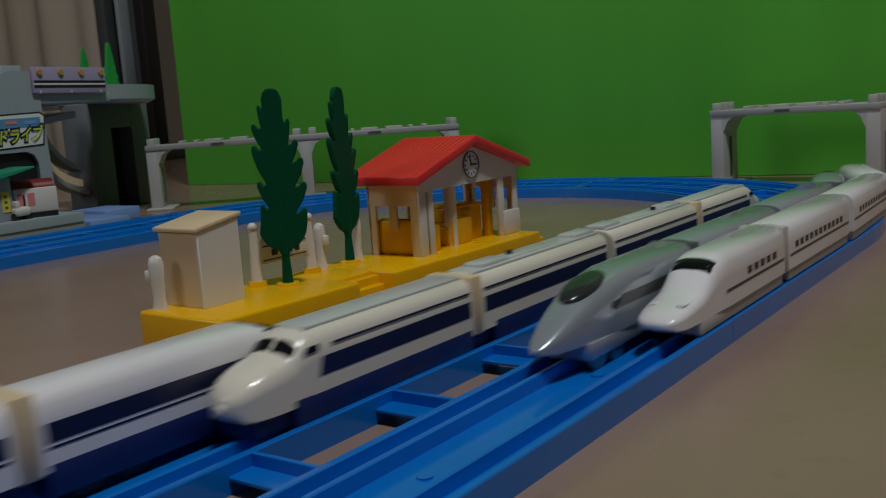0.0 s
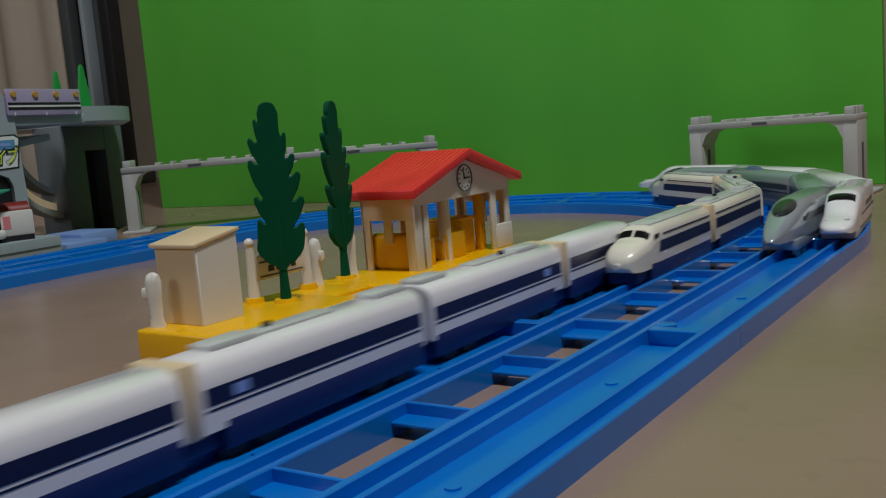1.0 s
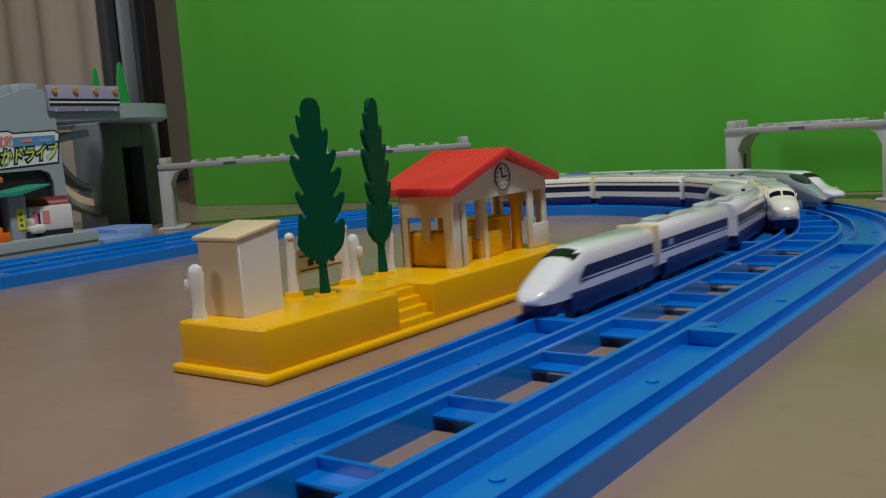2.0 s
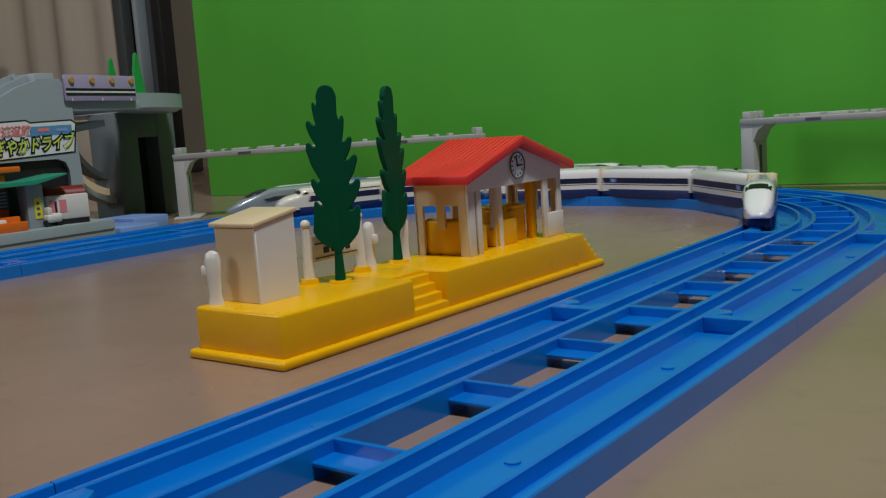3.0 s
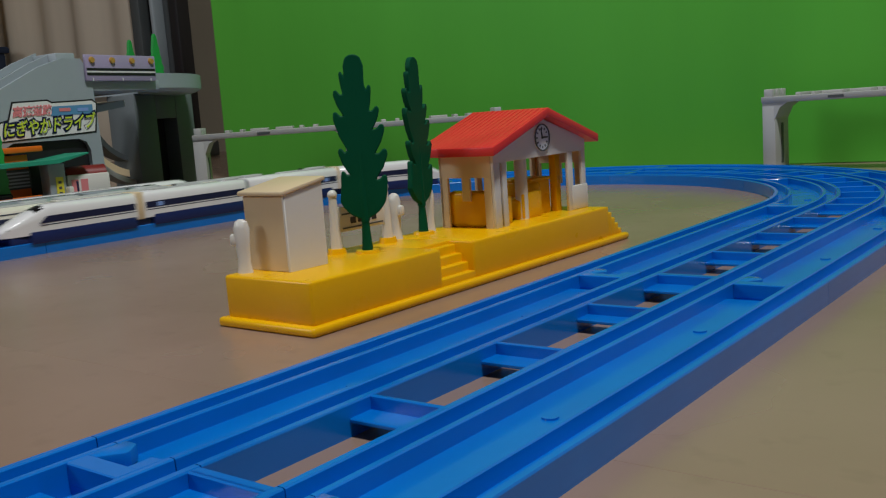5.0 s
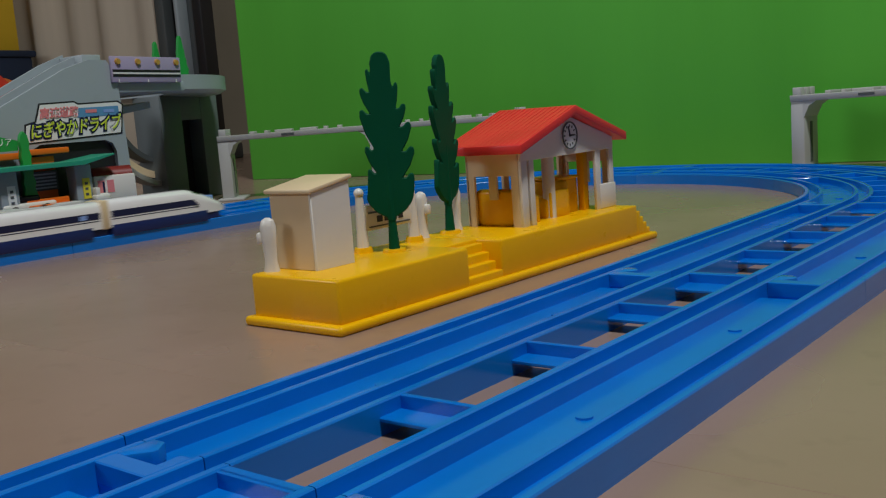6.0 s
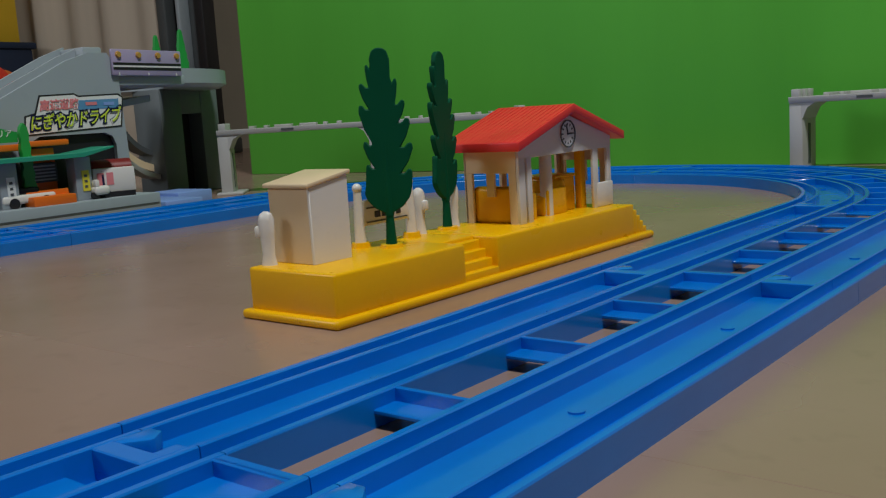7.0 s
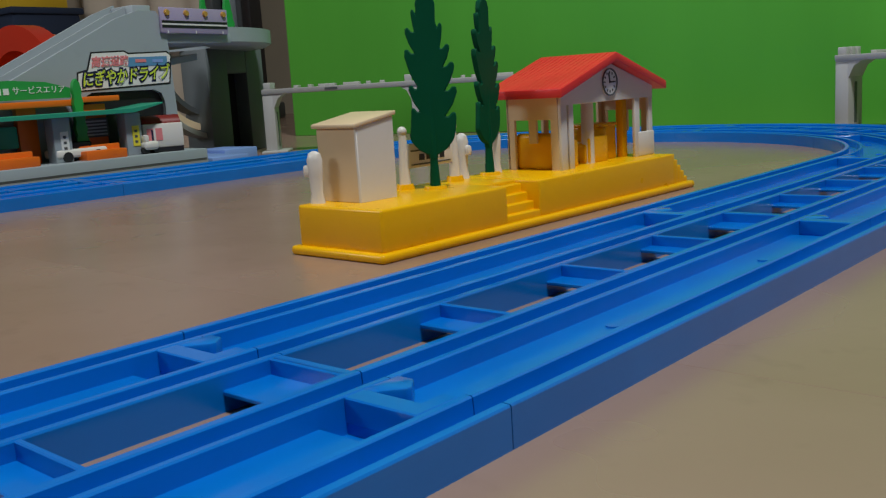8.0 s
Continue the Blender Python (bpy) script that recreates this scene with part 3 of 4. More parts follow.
part("spiral_road", loft(hoop), GREY, deck)
for r0, r1, shade in ((0.070, 0.077, CREAM), (0.056, 0.061, SHADE)):
    hoop = []
    for i in range(25):
        a = radians(175 + 105 * i / 24)
        hoop.append([(-0.73 + h, 0.335 + r * math.cos(a), 0.100 + r * math.sin(a)) for r, h in ((r0, 0), (r0, 0.02), (r1, 0.02), (r1, 0))])
    part("spiral_road", loft(hoop), shade, deck)

front = thing("lamp_sign", "lilac plastic sign plate with four gold buttons and dark stripes", "toy sign", SERVICE @ pose(WX + 0.002, 0.2195, 0.1245, -1, 0, 0))
part("plate", block(-0.0015, 0.0015, -0.0365, 0.0365, -0.0105, 0.0110, 0.0008), LILAC, front)
for z in (-0.0010, -0.0050):
    part("stripe", block(0.0014, 0.0018, -0.0355, 0.0355, z - 0.0010, z + 0.0010), BLACK, front)
part("stripe", block(0.0014, 0.0017, -0.0355, 0.0355, -0.0036, -0.0024), PAPER, front)
for k in range(4):
    y = -0.0300 + 0.0205 * k
    part("button", rod(0.0030, (0.001, y, 0.0065), (0.0034, y, 0.0065), 16, 0.0022), CHROME, front)
for k in range(3):
    y = -0.030 + 0.03 * k
    part("pin", block(0.0014, 0.0020, y - 0.0004, y + 0.0004, -0.0105, -0.0080), PAPER, front)


def pointed_tree(place, h, mat, label, slim=1.0):
    t = thing("pointed_tree", label, "toy tree", place, "pointed green toy trees")
    pts = []
    for s in (1, -1):
        row = []
        for k in range(6):
            z = h * (0.06 + 0.16 * k)
            w = h * 0.20 * slim * (1 - k * slim / 6.4)
            row += [(s * w, z), (s * w * 0.70, z + 0.09 * h)]
        pts += row if s > 0 else [(0, h)] + row[::-1]
    part("crown", prism(pts, "x", -0.0020, 0.0020), mat, t)
    part("trunk", block(-0.0015, 0.0015, -0.002, 0.002, -0.0005, h * 0.08), mat, t)


pointed_tree(SERVICE @ pose(-0.730, 0.352, 0.1140), 0.052, LEAF, "small pointed bright green plastic tree on the upper road")
pointed_tree(SERVICE @ pose(-0.706, 0.366, 0.1140), 0.056, LEAF, "small pointed bright green plastic tree on the upper road")
pointed_tree(SERVICE @ pose(-0.558, 0.087, 0.0170), 0.062, LEAF, "tall slim bright green plastic tree beside the canopy", 0.5)

# canopy on grey posts
canopy = thing("petrol_canopy", "teal green plastic canopy on grey posts", "toy canopy", SERVICE)
part("roof", prism([(-0.20, 0.0530), (0.120, 0.0540), (0.150, 0.0575), (0.150, 0.0562), (0.122, 0.0505), (-0.20, 0.0500)], "x", -0.566, -0.534, 0.0003, 1), TEAL, canopy)
for y in (0.063, 0.126, -0.02):
    post = part("post", block(-0.556, -0.544, y - 0.0075, y + 0.0075, 0.0168, 0.0505, 0.0010), SLATE, canopy)
    part("post_label", block(-0.5441, -0.5434, y - 0.002, y + 0.0045, 0.024, 0.040), TAPE if y > 0.1 else PAPER, post, "upright label sticker")
    for k in range(3):
        part("label_mark", block(-0.5436, -0.5432, y - 0.0002, y + 0.0024, 0.0265 + 0.0042 * k, 0.0285 + 0.0042 * k), SHADE, post, "dark unreadable mark")

shop = thing("service_shop", "orange plastic toy shop with grey shutters and a green roof board", "toy shop", SERVICE)
part("roof", block(-0.573, -0.560, -0.20, 0.086, 0.0585, 0.0635, 0.001), ORANGE, shop, "orange roof slab")
part("roof", block(-0.573, -0.562, 0.090, 0.128, 0.0605, 0.0650, 0.001), ORANGE, shop, "orange roof slab")
for y0, y1 in ((0.040, 0.056), (0.092, 0.116), (-0.05, 0.0)):
    part("panel", block(-0.572, -0.566, y0, y1, 0.0168, 0.0590, 0.0005), ORANGE, shop)
part("shutter", block(-0.572, -0.564, 0.090, 0.116, 0.0330, 0.0480, 0.0005), SHADE, shop)
for k in range(5):
    part("shutter_slat", block(-0.5642, -0.5636, 0.092, 0.114, 0.0345 + 0.0026 * k, 0.0357 + 0.0026 * k), SLATE, shop)
part("shutter", block(-0.572, -0.564, 0.016, 0.038, 0.0300, 0.0460, 0.0005), TEAL, shop)
roofboard = part("sign_board", prism([(-0.03, 0.0650), (0.086, 0.0650), (0.086, 0.0725), (0.066, 0.0775), (0.036, 0.0795), (-0.03, 0.0760)], "x", -0.566, -0.5645), LEAF, shop, "green curved sign board with pale lettering")
face_m = Matrix(((0, 0, 1, -0.5643), (1, 0, 0, 0.0600), (0, 1, 0, 0.0715), (0, 0, 0, 1)))
text_part("lettering", "サービスエリア", 0.0062, face_m, PAPER, roofboard)
for k in range(3):
    y = 0.0190 + 0.0062 * k
    part("letter_shape", block(-0.5646, -0.5641, y, y + 0.0044, 0.0692, 0.0738), PAPER, roofboard)


def bench_block(y, label):
    b = thing("orange_bench", label, "toy bench", SERVICE @ pose(-0.541, y, 0.0170), "orange benches")
    part("seat", block(-0.006, 0.006, -0.018, 0.018, -0.0003, 0.0070, 0.0008), ORANGE, b)
    part("back", block(-0.0075, -0.004, -0.018, 0.018, 0.0, 0.0110, 0.0008), ORANGE, b)


bench_block(0.094, "orange plastic bench on the grey base under the canopy")
bench_block(0.020, "orange plastic bench on the grey base under the canopy")

van = thing("food_stall", "white toy food stall with a dark red roof", "toy stall", SERVICE @ pose(-0.551, 0.157, 0.0170, 0, 0, -22) @ Matrix.Scale(1.22, 4))
part("body", block(-0.009, 0.009, -0.0145, 0.0130, 0.0030, 0.0190, 0.0010), WHITE, van)
part("underside", block(-0.010, 0.010, -0.015, 0.012, -0.0003, 0.0034), BLACK, van)
part("roof", rod(0.0072, (0, -0.0140, 0.0172), (0, 0.0120, 0.0172), 20), MAROON, van, "dark red rounded roof")
for y in (-0.0120, -0.0060):
    part("picture", block(0.0088, 0.0093, y, y + 0.0045, 0.008, 0.016), PINK, van, "faded pink picture sticker")
part("picture", block(0.0088, 0.0094, -0.0090, -0.0076, 0.008, 0.015), NAVY, van)
cart = thing("toy_scooter", "small white toy scooter with black trim", "toy vehicle", SERVICE @ pose(-0.540, 0.137, 0.0170))
part("shell", block(-0.004, 0.004, -0.007, 0.007, 0.003, 0.0100, 0.0025, seg=3), WHITE, cart)
part("shield", block(-0.003, 0.003, -0.006, -0.002, 0.008, 0.0150, 0.0010), WHITE, cart)
part("wheel", rod(0.0032, (-0.002, 0.005, 0.0030), (0.002, 0.005, 0.0030)), BLACK, cart)
part("wheel", rod(0.0032, (-0.002, -0.005, 0.0030), (0.002, -0.005, 0.0030)), BLACK, cart)
car = thing("toy_car", "small pale toy car parked under the canopy", "toy car", SERVICE @ pose(-0.553, 0.078, 0.0170))
part("body", block(-0.010, 0.010, -0.022, 0.022, 0.003, 0.0095, 0.0020, seg=3), WHITE, car)
part("cabin", block(-0.008, 0.008, -0.012, 0.010, 0.0092, 0.0145, 0.0020, seg=3), GLASS, car)
for y in (-0.013, 0.013):
    for x in (-0.0095, 0.0095):
        part("wheel", rod(0.0040, (x - 0.0012, y, 0.0037), (x + 0.0012, y, 0.0037)), BLACK, car)
spare = thing("blue_track_stack", "stack of pale blue plastic road pieces on the floor", "toy road", SERVICE)
part("piece", block(-0.60, -0.535, 0.195, 0.236, 0, 0.0080, 0.001), PALEBLUE, spare)
part("piece", block(-0.62, -0.570, 0.2365, 0.276, 0.0, 0.0110, 0.001), PALEBLUE, spare)

# ---- things far behind ----
FAR = site(0.102, 0.0095, 2.78, 1.301)
drape = thing("curtain", "beige cloth curtain hanging in soft folds", "curtain", FAR)
rows = []
for i in range(90):
    x = -2.10 + 0.0070 * i
    y = 0.945 + 0.009 * math.sin(i * 0.36) + 0.007 * math.sin(i * 0.15 + 1)
    rows.append([(x, y, z) for z in (0.0, 0.5, 1.0, 1.8)] + [(x, y + 0.004, z) for z in (1.8, 1.0, 0.5, 0.0)])
part("cloth", loft(rows), CURTAIN, drape)
part("rail", rod(0.012, (-2.15, 0.948, 1.81), (-1.4, 0.948, 1.81)), SLATE, drape)
screen = thing("folded_frame", "dark grey metal frame folded upright against the wall", "frame", FAR)
for x0, x1, y, m in ((-1.482, -1.455, 0.93, SHADE), (-1.452, -1.428, 0.95, BLACK), (-1.426, -1.414, 0.93, SLATE), (-1.412, -1.388, 0.95, SHADE), (-1.386, -1.360, 0.94, BLACK)):
    part("upright", block(x0, x1, y, y + 0.03, 0, 1.6, 0.004), m, screen)
part("foot_bar", block(-1.49, -1.35, 0.90, 1.0, 0, 0.03, 0.004), SHADE, screen)
crate = thing("toy_crate", "dark blue cloth toy crate", "crate", FAR)
part("body", block(-2.44, -1.858, 0.745, 0.900, 0, 0.245, 0.012), DENIM, crate)
part("rim", block(-2.445, -1.853, 0.740, 0.905, 0.238, 0.252, 0.004), DENIM, crate)
box = thing("yellow_box", "yellow cardboard box on the dark crate", "box", FAR)
part("body", block(-2.38, -1.890, 0.755, 0.89, 0.2525, 0.42, 0.003), SUN_YELLOW, box)
part("lid", block(-2.383, -1.887, 0.752, 0.893, 0.40, 0.425, 0.003), SUN_YELLOW, box)
wheel_toy = thing("red_hoop_toy", "large red and orange plastic hoop of a toy", "toy hoop", FAR @ pose(-1.535, 0.60, 0))
for r0, r1, h0, h1, m, n in ((0.100, 0.142, -0.035, 0.0, SCARLET, "hoop"), (0.085, 0.128, 0.0, 0.03, ORANGE, "rear_hoop")):
    hp = []
    for i in range(33):
        a = radians(-12 + 204 * i / 32)
        hp.append([(r * math.cos(a), h, 0.044 + r * math.sin(a)) for r, h in ((r0, h0), (r0, h1), (r1, h1), (r1, h0))])
    part(n, loft(hp), m, wheel_toy)
part("foot", block(-0.15, 0.15, -0.045, 0.045, 0, 0.022, 0.004), ORANGE, wheel_toy)


# ---- trains ----
def cross(w, zb, zt, y, n=9, sharp=3.2):
    """Ring of a car body: flat sides, rounded roof, flat bottom."""
    h = zt - zb
    ring = [(-w, y, zb), (-w, y, zb + h * 0.30), (-w, y, zb + h * 0.55)]
    for k in range(n + 1):
        a = math.pi * (1 - k / n)
        cx, sx = math.cos(a), math.sin(a)
        x = math.copysign(abs(cx) ** (2 / sharp), cx) * w
        z = zb + h * 0.60 + (abs(sx) ** (2 / sharp)) * h * 0.40
        ring.append((x, y, z))
    ring += [(w, y, zb + h * 0.55), (w, y, zb + h * 0.30), (w, y, zb)]
    return ring


HALF = 0.0448        # half a car's length
W = 0.0105           # half its width
CAR_TALL, CAR_LOW = 0.72, 0.0011
ZB, ZT = 0.0165, 0.0425
KINDS = {
    "old": dict(body=IVORY, band=NAVY, skirt=SKIRT, roof=ROOFGREY, nose=((0.0, 1.0, ZB, ZT), (0.004, 1.0, ZB, 0.0421), (0.0065, 0.99, ZB, 0.0410), (0.0092, 0.98, ZB, 0.0376), (0.0112, 0.97, ZB, 0.0353),
                 (0.015, 0.955, ZB, 0.0345), (0.019, 0.92, ZB, 0.0332), (0.0225, 0.85, 0.0166, 0.0313), (0.0252, 0.73, 0.0170, 0.0289), (0.0270, 0.55, 0.0178, 0.0264), (0.0281, 0.28, 0.0192, 0.0236))),
    "wedge": dict(body=BODY, band=NAVY, skirt=SKIRT, roof=BODY, nose=((0.0, 1.0, ZB, ZT), (0.003, 0.995, ZB, 0.0418), (0.009, 0.97, ZB, 0.0390), (0.015, 0.94, ZB, 0.0356), (0.021, 0.89, ZB, 0.0318),
                   (0.027, 0.79, ZB, 0.0277), (0.0315, 0.63, 0.0167, 0.0242), (0.034, 0.43, 0.0172, 0.0216), (0.035, 0.15, 0.0182, 0.0199))),
    "jet": dict(body=SILVER, band=CHARCOAL, skirt=SILVER, roof=SILVER, nose=((0.0, 1.0, ZB, ZT), (0.006, 0.97, ZB, 0.0418), (0.014, 0.92, ZB, 0.0398), (0.022, 0.85, ZB, 0.0366), (0.030, 0.74, ZB, 0.0322),
                 (0.037, 0.60, 0.0166, 0.0276), (0.042, 0.44, 0.0170, 0.0238), (0.0455, 0.26, 0.0176, 0.0208), (0.047, 0.10, 0.0184, 0.0194))),
    "duck": dict(body=BODY, band=BODY, skirt=GREY, roof=BODY, nose=((0.0, 1.0, ZB, ZT), (0.004, 0.99, ZB, 0.0418), (0.010, 0.95, ZB, 0.0388), (0.015, 0.92, ZB, 0.0332), (0.020, 0.92, ZB, 0.0288),
                  (0.027, 0.92, ZB, 0.0266), (0.033, 0.87, ZB, 0.0248), (0.037, 0.76, 0.0168, 0.0230), (0.0392, 0.56, 0.0174, 0.0214), (0.040, 0.30, 0.0182, 0.0200))),
}


def side_strip(name, y0, y1, z0, z1, mat, parent, slant=0.0):
    """A painted band on both flanks, a hair proud of the body."""
    for s in (-1, 1):
        bm = prism([(y0, z0), (y1 + slant, z0), (y1, z1), (y0, z1)], "x", s * (W - 0.0004), s * (W + 0.00012))
        part(name, bm, mat, parent)


def under_parts(car, kind, y0, y1):
    k = KINDS[kind]
    if kind in ("old", "wedge"):
        part("skirt", block(-W * 1.006, W * 1.006, y0, y1 - 0.006, 0.0083, 0.0192, 0.0005), k["skirt"], car)
        part("chin_skirt", block(-W * 0.80, W * 0.80, y1 - 0.0062, y1 + 0.006, 0.0086, 0.0168, 0.0020, seg=3), k["skirt"], car)
    else:
        part("skirt", block(-W * 0.93, W * 0.93, y0, y1, 0.0096 if kind != "duck" else 0.0104, ZB + 0.0004, 0.0005), k["skirt"], car)
    for yc in (-0.028, min(0.028, y1 - 0.013)):
        bogie = part("bogie", block(-W * 0.80, W * 0.80, yc - 0.0095, yc + 0.0095, 0.0096, 0.0150, 0.0006), SHADE if kind in ("jet", "duck") else k["skirt"], car)
        for dy in (-0.0058, 0.0058):
            for s in (-1, 1):
                part("wheel", rod(0.0046, (s * 0.0062, yc + dy, 0.0078), (s * 0.0082, yc + dy, 0.0078), 16), METAL if kind == "jet" else BLACK, bogie)


def nose_car(kind, label):
    k = KINDS[kind]
    car = thing("train_car", label, "toy train car")
    nose = k["nose"]
    y0 = HALF - nose[-1][0] + (0.006 if kind != "jet" else 0.004)
    rings = [cross(W * 0.985, ZB, ZT - 0.0006, -HALF), cross(W, ZB, ZT, -HALF + 0.0010)]
    for dy, fw, zb, zt in nose:
        n = dy / nose[-1][0]
        rings.append(cross(W * fw, zb, zt, y0 + dy, sharp=3.2 - 0.9 * n))
    shell = part("body", loft(rings), k["body"], car, angle=50)
    under_parts(car, kind, -HALF + 0.001, y0 + nose[-1][0] * 0.62)

    def roof_z(y):
        pts = [(y0 + a, d) for a, b, c, d in nose]
        for (ya, za), (yb, zb2) in zip(pts, pts[1:]):
            if ya <= y <= yb:
                return za + (zb2 - za) * (y - ya) / (yb - ya), (zb2 - za) / (yb - ya)
        return ZT, 0

    def glass(ya, yb, wx, mat, x0=None, lift=0.0003):
        x1 = wx
        xs = [-x1 + 2 * x1 * i / 6 for i in range(7)] if x0 is None else [x0 + (x1 - x0) * i / 3 for i in range(4)]
        rings2 = []
        for i in range(6):
            y = ya + (yb - ya) * i / 5
            z, sl = roof_z(y)
            fr = [b for a, b, c, d in nose if y0 + a <= y + 1e-6][-1] if y >= y0 else 1
            fw = W * fr
            top = [(x, y, z - (z - ZB) * 0.40 * (1 - max(0.0, 1 - abs(x / fw) ** 2.8) ** (1 / 2.8)) + lift) for x in xs]
            rings2.append(top + [(p[0], p[1], p[2] - 0.0022) for p in reversed(top)])
        return loft(rings2)

    if kind == "old":
        for s in (-1, 1):
            part("windscreen", glass(y0 + 0.0078, y0 + 0.0107, s * 0.0084, GLASS, s * 0.0007), GLASS, car)
        part("roof_panel", block(-W * 0.62, W * 0.62, -HALF + 0.001, y0 + 0.003, ZT - 0.0012, ZT + 0.0004, 0.0004), k["roof"], car, "pale grey roof panel")
        side_strip("window_band", -HALF + 0.0015, y0 + 0.001, 0.0248, 0.0318, NAVY, car, 0.0015)
        side_strip("roof_stripe", -HALF + 0.0015, y0 - 0.003, 0.0352, 0.0360, NAVY, car)
        side_strip("cab_window", y0 + 0.0020, y0 + 0.0060, 0.0345, 0.0368, GLASS, car, 0.0012)
        part("nose_cap", rod(0.0024, (0, y0 + 0.0272, 0.0212), (0, y0 + 0.0291, 0.0212), 18, 0.0018), IVORY, car)
        for s in (-1, 1):
            part("headlight", rod(0.0012, (s * 0.0062, y0 + 0.0205, 0.0236), (s * 0.0066, y0 + 0.0245, 0.0230), 12), METAL, car)
    elif kind == "wedge":
        part("windscreen", glass(y0 + 0.0042, y0 + 0.0106, 0.0086, GLASS), GLASS, car)
        side_strip("window_band", -HALF + 0.0015, y0 + 0.004, 0.0258, 0.0320, NAVY, car, 0.0050)
        side_strip("thin_stripe", -HALF + 0.0015, y0 + 0.0085, 0.0238, 0.0246, NAVY, car)
        for s in (-1, 1):
            part("headlight", block(s * 0.0068, s * 0.0078, y0 + 0.0255, y0 + 0.0290, 0.0226, 0.0236), SHADE, car)
    elif kind == "jet":
        bubble = bmesh.new()
        bmesh.ops.create_uvsphere(bubble, u_segments=24, v_segments=14, radius=1)
        bubble.transform(Matrix.Translation((0, y0 + 0.0180, 0.0372)) @ Matrix.Rotation(radians(-21), 4, "X") @ Matrix.Diagonal((0.0064, 0.0115, 0.0034, 1)))
        part("windscreen", bubble, LENS, car, "glossy tinted bubble canopy")
        side_strip("window_band", -HALF + 0.0015, y0 + 0.008, 0.0270, 0.0320, CHARCOAL, car, 0.006)
        part("lower_bill", block(-0.0040, 0.0040, y0 + 0.028, y0 + 0.041, 0.0150, 0.0176, 0.0012), SILVER, car)
        for s in (-1, 1):
            part("crest", block(s * (W - 0.0014), s * (W - 0.0006), y0 + 0.010, y0 + 0.015, 0.0280, 0.0305), NAVY, car)
    else:
        part("windscreen", glass(y0 + 0.0072, y0 + 0.0122, 0.0078, GLASS), GLASS, car)
        side_strip("blue_stripe", -HALF + 0.0015, y0 + 0.004, 0.0236, 0.0250, NAVY, car)
        for i in range(5):
            y = -HALF + 0.010 + 0.0065 * i
            side_strip("window", y, y + 0.0042, 0.0272, 0.0308, GLASS, car)
        for s in (-1, 1):
            part("headlight", block(s * 0.0040, s * 0.0066, y0 + 0.0265, y0 + 0.0310, 0.0244, 0.0258, 0.0003), PAPER, car)
    hoop_part(car, kind, -HALF)
    return car


def hoop_part(car, kind, y):
    s = -1 if y < 0 else 1
    mat = {"old": CREAM, "wedge": CREAM, "jet": SHADE, "duck": GREY}[kind]
    wide = 1.02 if kind in ("old", "wedge") else 0.99
    part("gangway", block(-W * wide, W * wide, y - 0.0026 if s < 0 else y - 0.0002, y + 0.0002 if s < 0 else y + 0.0026, ZB - 0.001, ZT - (0.0012 if wide < 1 else 0.0), 0.0009), mat, car, "flexible gangway hoop")
    part("coupling", block(-0.0030, 0.0030, y - 0.0034 if s < 0 else y - 0.002, y + 0.002 if s < 0 else y + 0.0034, 0.0128, 0.0150, 0.0006), BLACK, car)


def middle_car(kind, label, units):
    k = KINDS[kind]
    car = thing("train_car", label, "toy train car")
    part("body", loft([cross(W * 0.985, ZB, ZT - 0.0006, -HALF), cross(W, ZB, ZT, -HALF + 0.001), cross(W, ZB, ZT, HALF - 0.001), cross(W * 0.985, ZB, ZT - 0.0006, HALF)]), k["body"], car, angle=50)
    under_parts(car, kind, -HALF + 0.001, HALF - 0.001)
    e = HALF - 0.0015
    if kind == "old":
        side_strip("window_band", -e, e, 0.0248, 0.0318, NAVY, car)
        side_strip("roof_stripe", -e, e, 0.0352, 0.0360, NAVY, car)
        part("roof_panel", block(-W * 0.62, W * 0.62, -e, e, ZT - 0.0012, ZT + 0.0004, 0.0004), k["roof"], car, "pale grey roof panel")
    elif kind == "wedge":
        side_strip("window_band", -e, e, 0.0258, 0.0320, NAVY, car)
        side_strip("thin_stripe", -e, e, 0.0238, 0.0246, NAVY, car)
        for s in (-1, 1):
            part("crest", block(s * (W + 0.0001), s * (W + 0.00025), e - 0.014, e - 0.009, 0.0268, 0.0308), PALEBLUE, car)
    elif kind == "jet":
        side_strip("window_band", -e, e, 0.0270, 0.0320, CHARCOAL, car)
        side_strip("blue_stripe", -e, e, 0.0235, 0.0247, NAVY, car)
    else:
        side_strip("blue_stripe", -e, e, 0.0236, 0.0250, NAVY, car)
        for i in range(11):
            y = -e + 0.011 + 0.0065 * i
            side_strip("window", y, y + 0.0042, 0.0272, 0.0308, GLASS, car)
    if units:
        for y in (-0.034, 0.030):
            part("roof_unit", block(-W * 0.45, W * 0.45, y - 0.010, y + 0.006, ZT - 0.0008, ZT + 0.0022, 0.0009), ROOFGREY, car, "pale roof equipment")
        part("switch_knob", rod(0.0014, (0.001, 0.012, ZT - 0.001), (0.001, 0.012, ZT + 0.0028), 12), BLACK, car, "small black switch")
        part("aerial_rail", block(-0.0040, 0.0040, -0.010, 0.022, ZT - 0.0006, ZT + 0.0010, 0.0004), ROOFGREY, car)
    hoop_part(car, kind, HALF)
    return car


def to_size(car, along):
    """Brings a car from its drawing size to its true width and height."""
    m = Matrix(((0.876, 0, 0, 0), (0, along, 0, 0), (0, 0, CAR_TALL, CAR_LOW), (0, 0, 0, 1)))
    for o in car.children_recursive:
        o.data.transform(m)
    return car


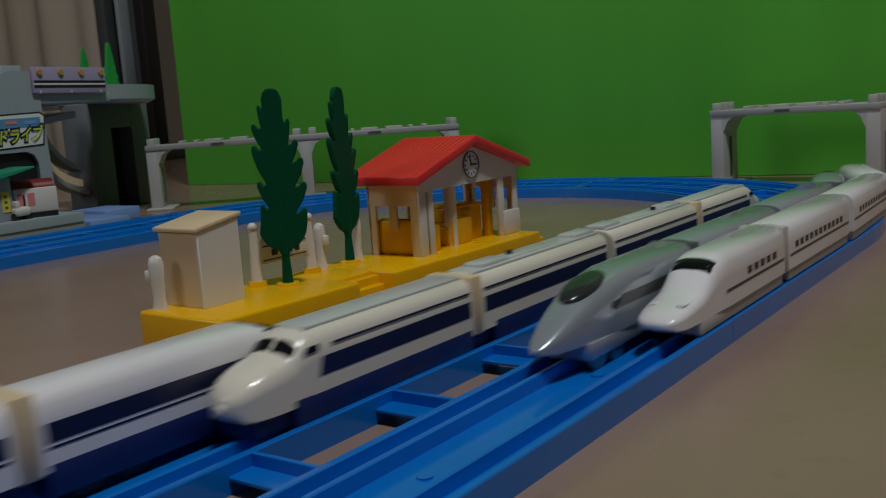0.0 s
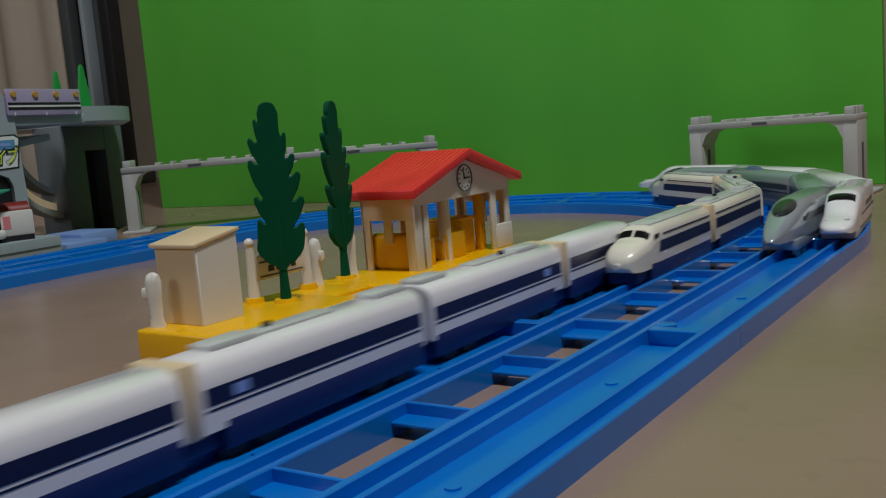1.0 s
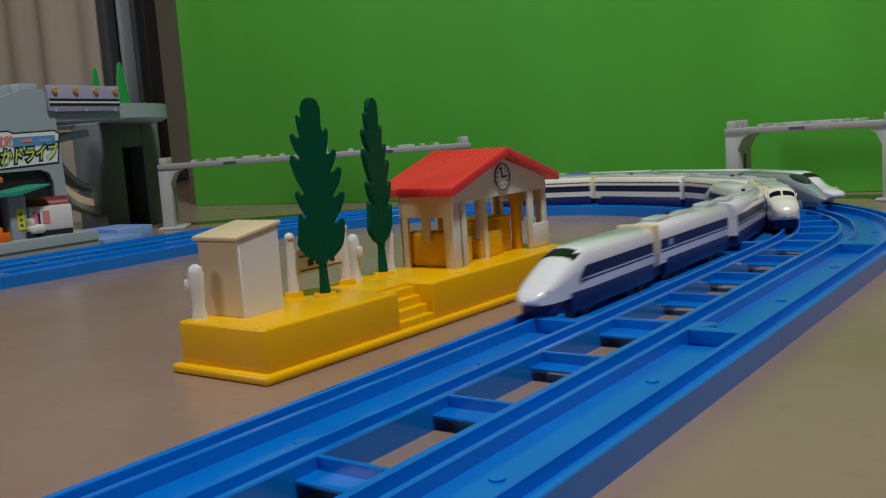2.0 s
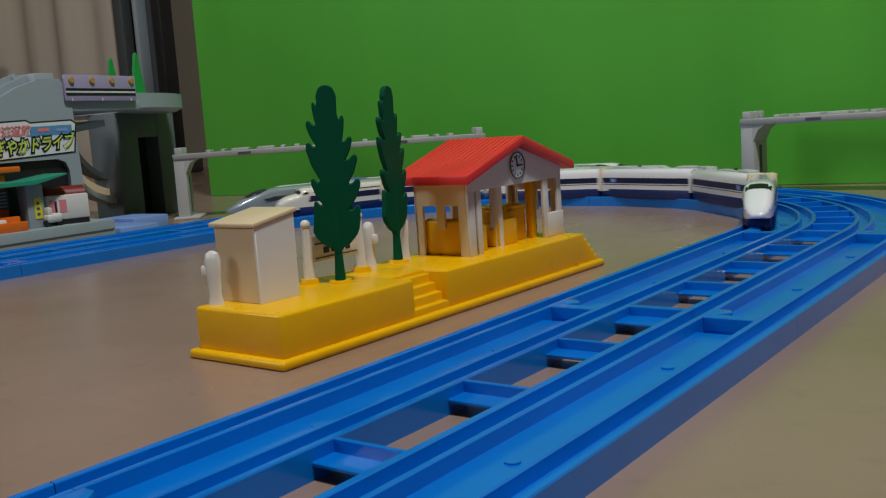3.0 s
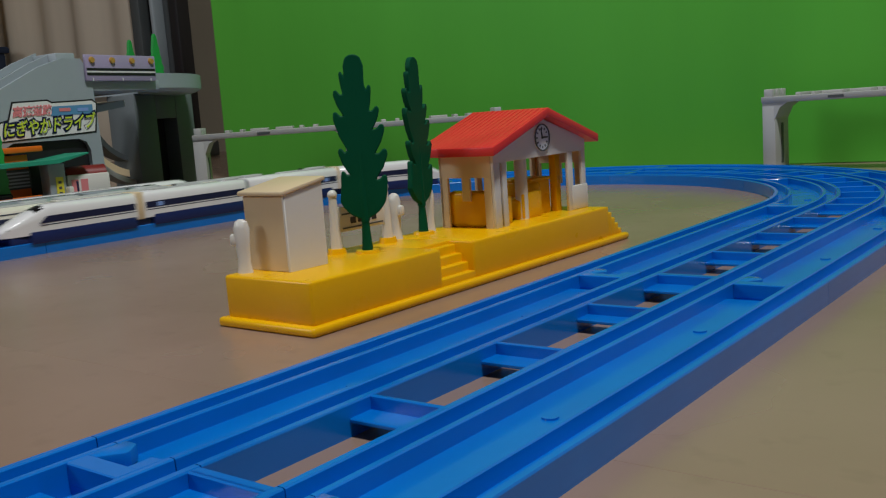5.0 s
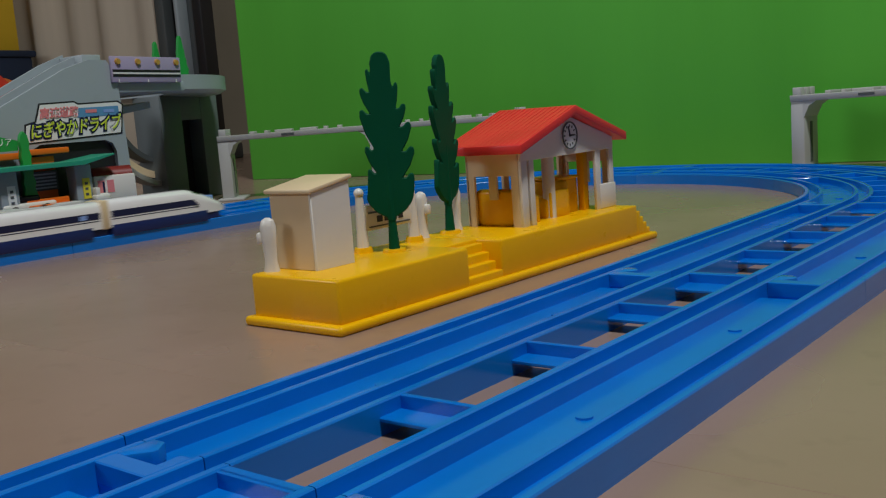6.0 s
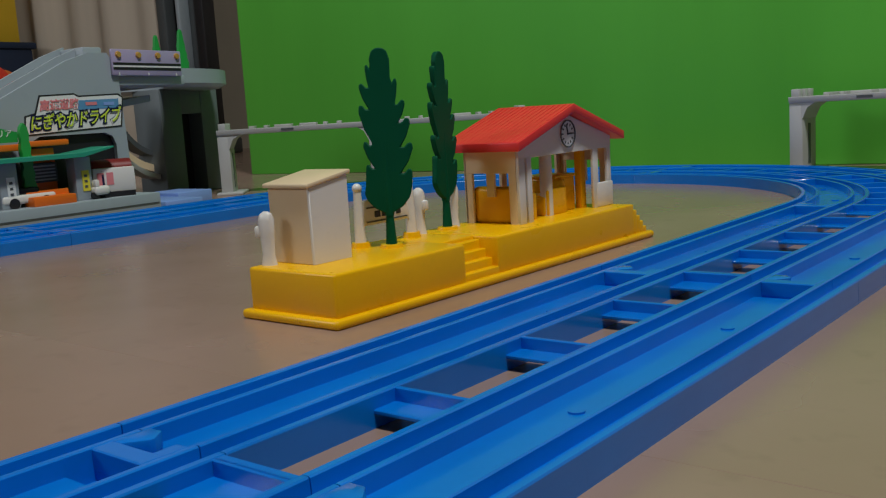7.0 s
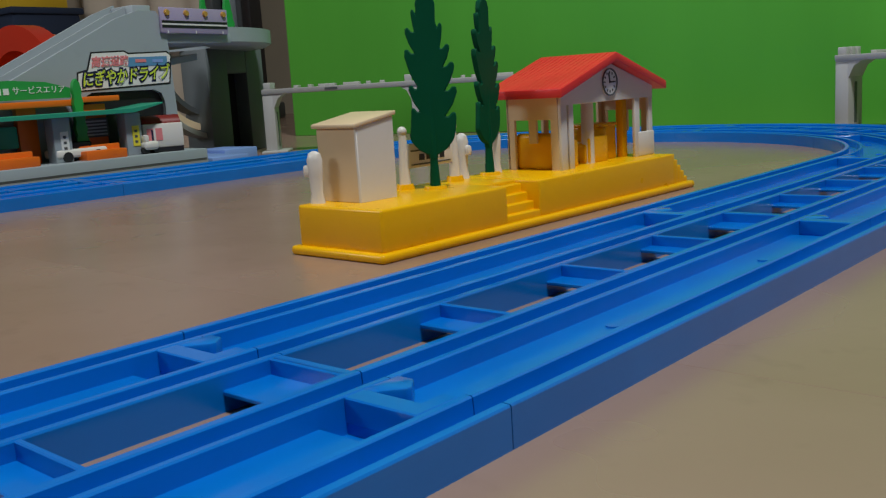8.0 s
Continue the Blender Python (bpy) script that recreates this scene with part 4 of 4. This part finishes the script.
def loop_point(s, off):
    """Place on the oval, s metres along the lane from the middle joint of the front straight."""
    r, run = R0 + off, YC - YB
    total = 2 * run + 2 * math.pi * r
    s = (s - YB) % total
    if s < run:
        return off, YB + s
    s -= run
    if s < math.pi * r:
        a = s / r
        return -R0 + r * math.cos(a), YC + r * math.sin(a)
    s -= math.pi * r
    if s < run:
        return -2 * R0 - off, YC - s
    a = math.pi + (s - run) / r
    return -R0 + r * math.cos(a), YB + r * math.sin(a)


def car_pose(s, off):
    x0, y0 = loop_point(s - 0.028, off)
    x1, y1 = loop_point(s + 0.028, off)
    return pose((x0 + x1) / 2, (y0 + y1) / 2, 0, 0, 0, math.degrees(math.atan2(y1 - y0, x1 - x0)) - 90)


# kind, lane offset, length, and the rear end's way: seconds and metres along the lane
TRAINS = (
    ("wedge", -0.0112, 0.408, ((0, -0.511), (0.5, -0.397), (1.0, -0.272), (1.5, -0.141), (2.0, -0.014), (3.5, 0.334), (4.0, 0.450), (4.5, 0.563), (6.3, 1.010), (8.0, 1.430)),
     "white toy bullet train car with navy window band and stripes", "cars of the white and navy train"),
    ("old", 0.0083, 0.397, ((0, -0.163), (0.5, -0.052), (1.0, 0.065), (1.5, 0.160), (2.0, 0.258), (3.5, 0.586), (4.0, 0.690), (4.5, 0.798), (8.0, 1.550)),
     "ivory round-nosed toy bullet train car with navy window band", "cars of the ivory and navy train"),
    ("jet", SPACING - 0.0098, 0.410, ((0, -0.083), (0.5, 0.030), (1.0, 0.143), (1.5, 0.264), (2.0, 0.380), (3.5, 0.732), (8.0, 1.800)),
     "silver pointed toy bullet train car with charcoal window band", "cars of the silver train"),
    ("duck", SPACING + 0.0098, 0.420, ((0, -0.043), (0.5, 0.072), (1.0, 0.183), (1.5, 0.295), (2.0, 0.416), (3.5, 0.748), (8.0, 1.820)),
     "white duck-billed toy bullet train car with a blue stripe", "cars of the white train"),
)


def run(t, keys):
    """Metres along the lane of a train's rear end at t seconds, eased over the keys."""
    ts, ss = zip(*keys)
    v0, v1 = (ss[1] - ss[0]) / (ts[1] - ts[0]), (ss[-1] - ss[-2]) / (ts[-1] - ts[-2])
    ts, ss = (ts[0] - 1, *ts, ts[-1] + 1), (ss[0] - v0, *ss, ss[-1] + v1)
    return float(np.mean([np.interp(t + d, ts, ss) for d in np.linspace(-0.3, 0.3, 13)]))


CARS = []
for kind, off, length, keys, label, group in TRAINS:
    over = 0.006 if kind != "jet" else 0.004
    stretch = length / (8 * HALF + 2 * over + 3 * 0.0052)
    nose = tagged(to_size(nose_car(kind, label.replace("car with", "end car with")), stretch), group=group)
    tail = copy_thing(nose, pose(0, 0, 0))
    middle = label.replace("round-nosed ", "").replace("pointed ", "").replace("duck-billed ", "").replace("car with", "middle car with")
    mid = tagged(to_size(middle_car(kind, middle, kind in ("old", "wedge")), stretch), group=group)
    mid2 = copy_thing(mid, pose(0, 0, 0))
    if kind == "jet":
        dome = bmesh.new()
        bmesh.ops.create_uvsphere(dome, u_segments=24, v_segments=14, radius=1)
        dome.transform(Matrix.Translation((0, 0.022, ZT - 0.009)) @ Matrix.Diagonal((W * 0.62, 0.019, 0.0125, 1)))
        dome.transform(Matrix(((0.876, 0, 0, 0), (0, stretch, 0, 0), (0, 0, CAR_TALL, CAR_LOW), (0, 0, 0, 1))))
        part("roof_dome", dome, DOME, mid, "smoky blue roof dome")
    for i, (car, back) in enumerate(((tail, True), (mid2, True), (mid, False), (nose, False))):
        CARS.append((car, off, stretch * (over + HALF + (2 * HALF + 0.0052) * i), keys, back))


def motions():
    for car, off, start, keys, back in CARS:
        rows = []
        for k in range(81):
            t = k / 10
            m = car_pose(start + run(t, keys), off)
            rows.append((t, m @ pose(0, 0, 0, 0, 0, 180) if back else m))
        walk(car, rows)


motions()
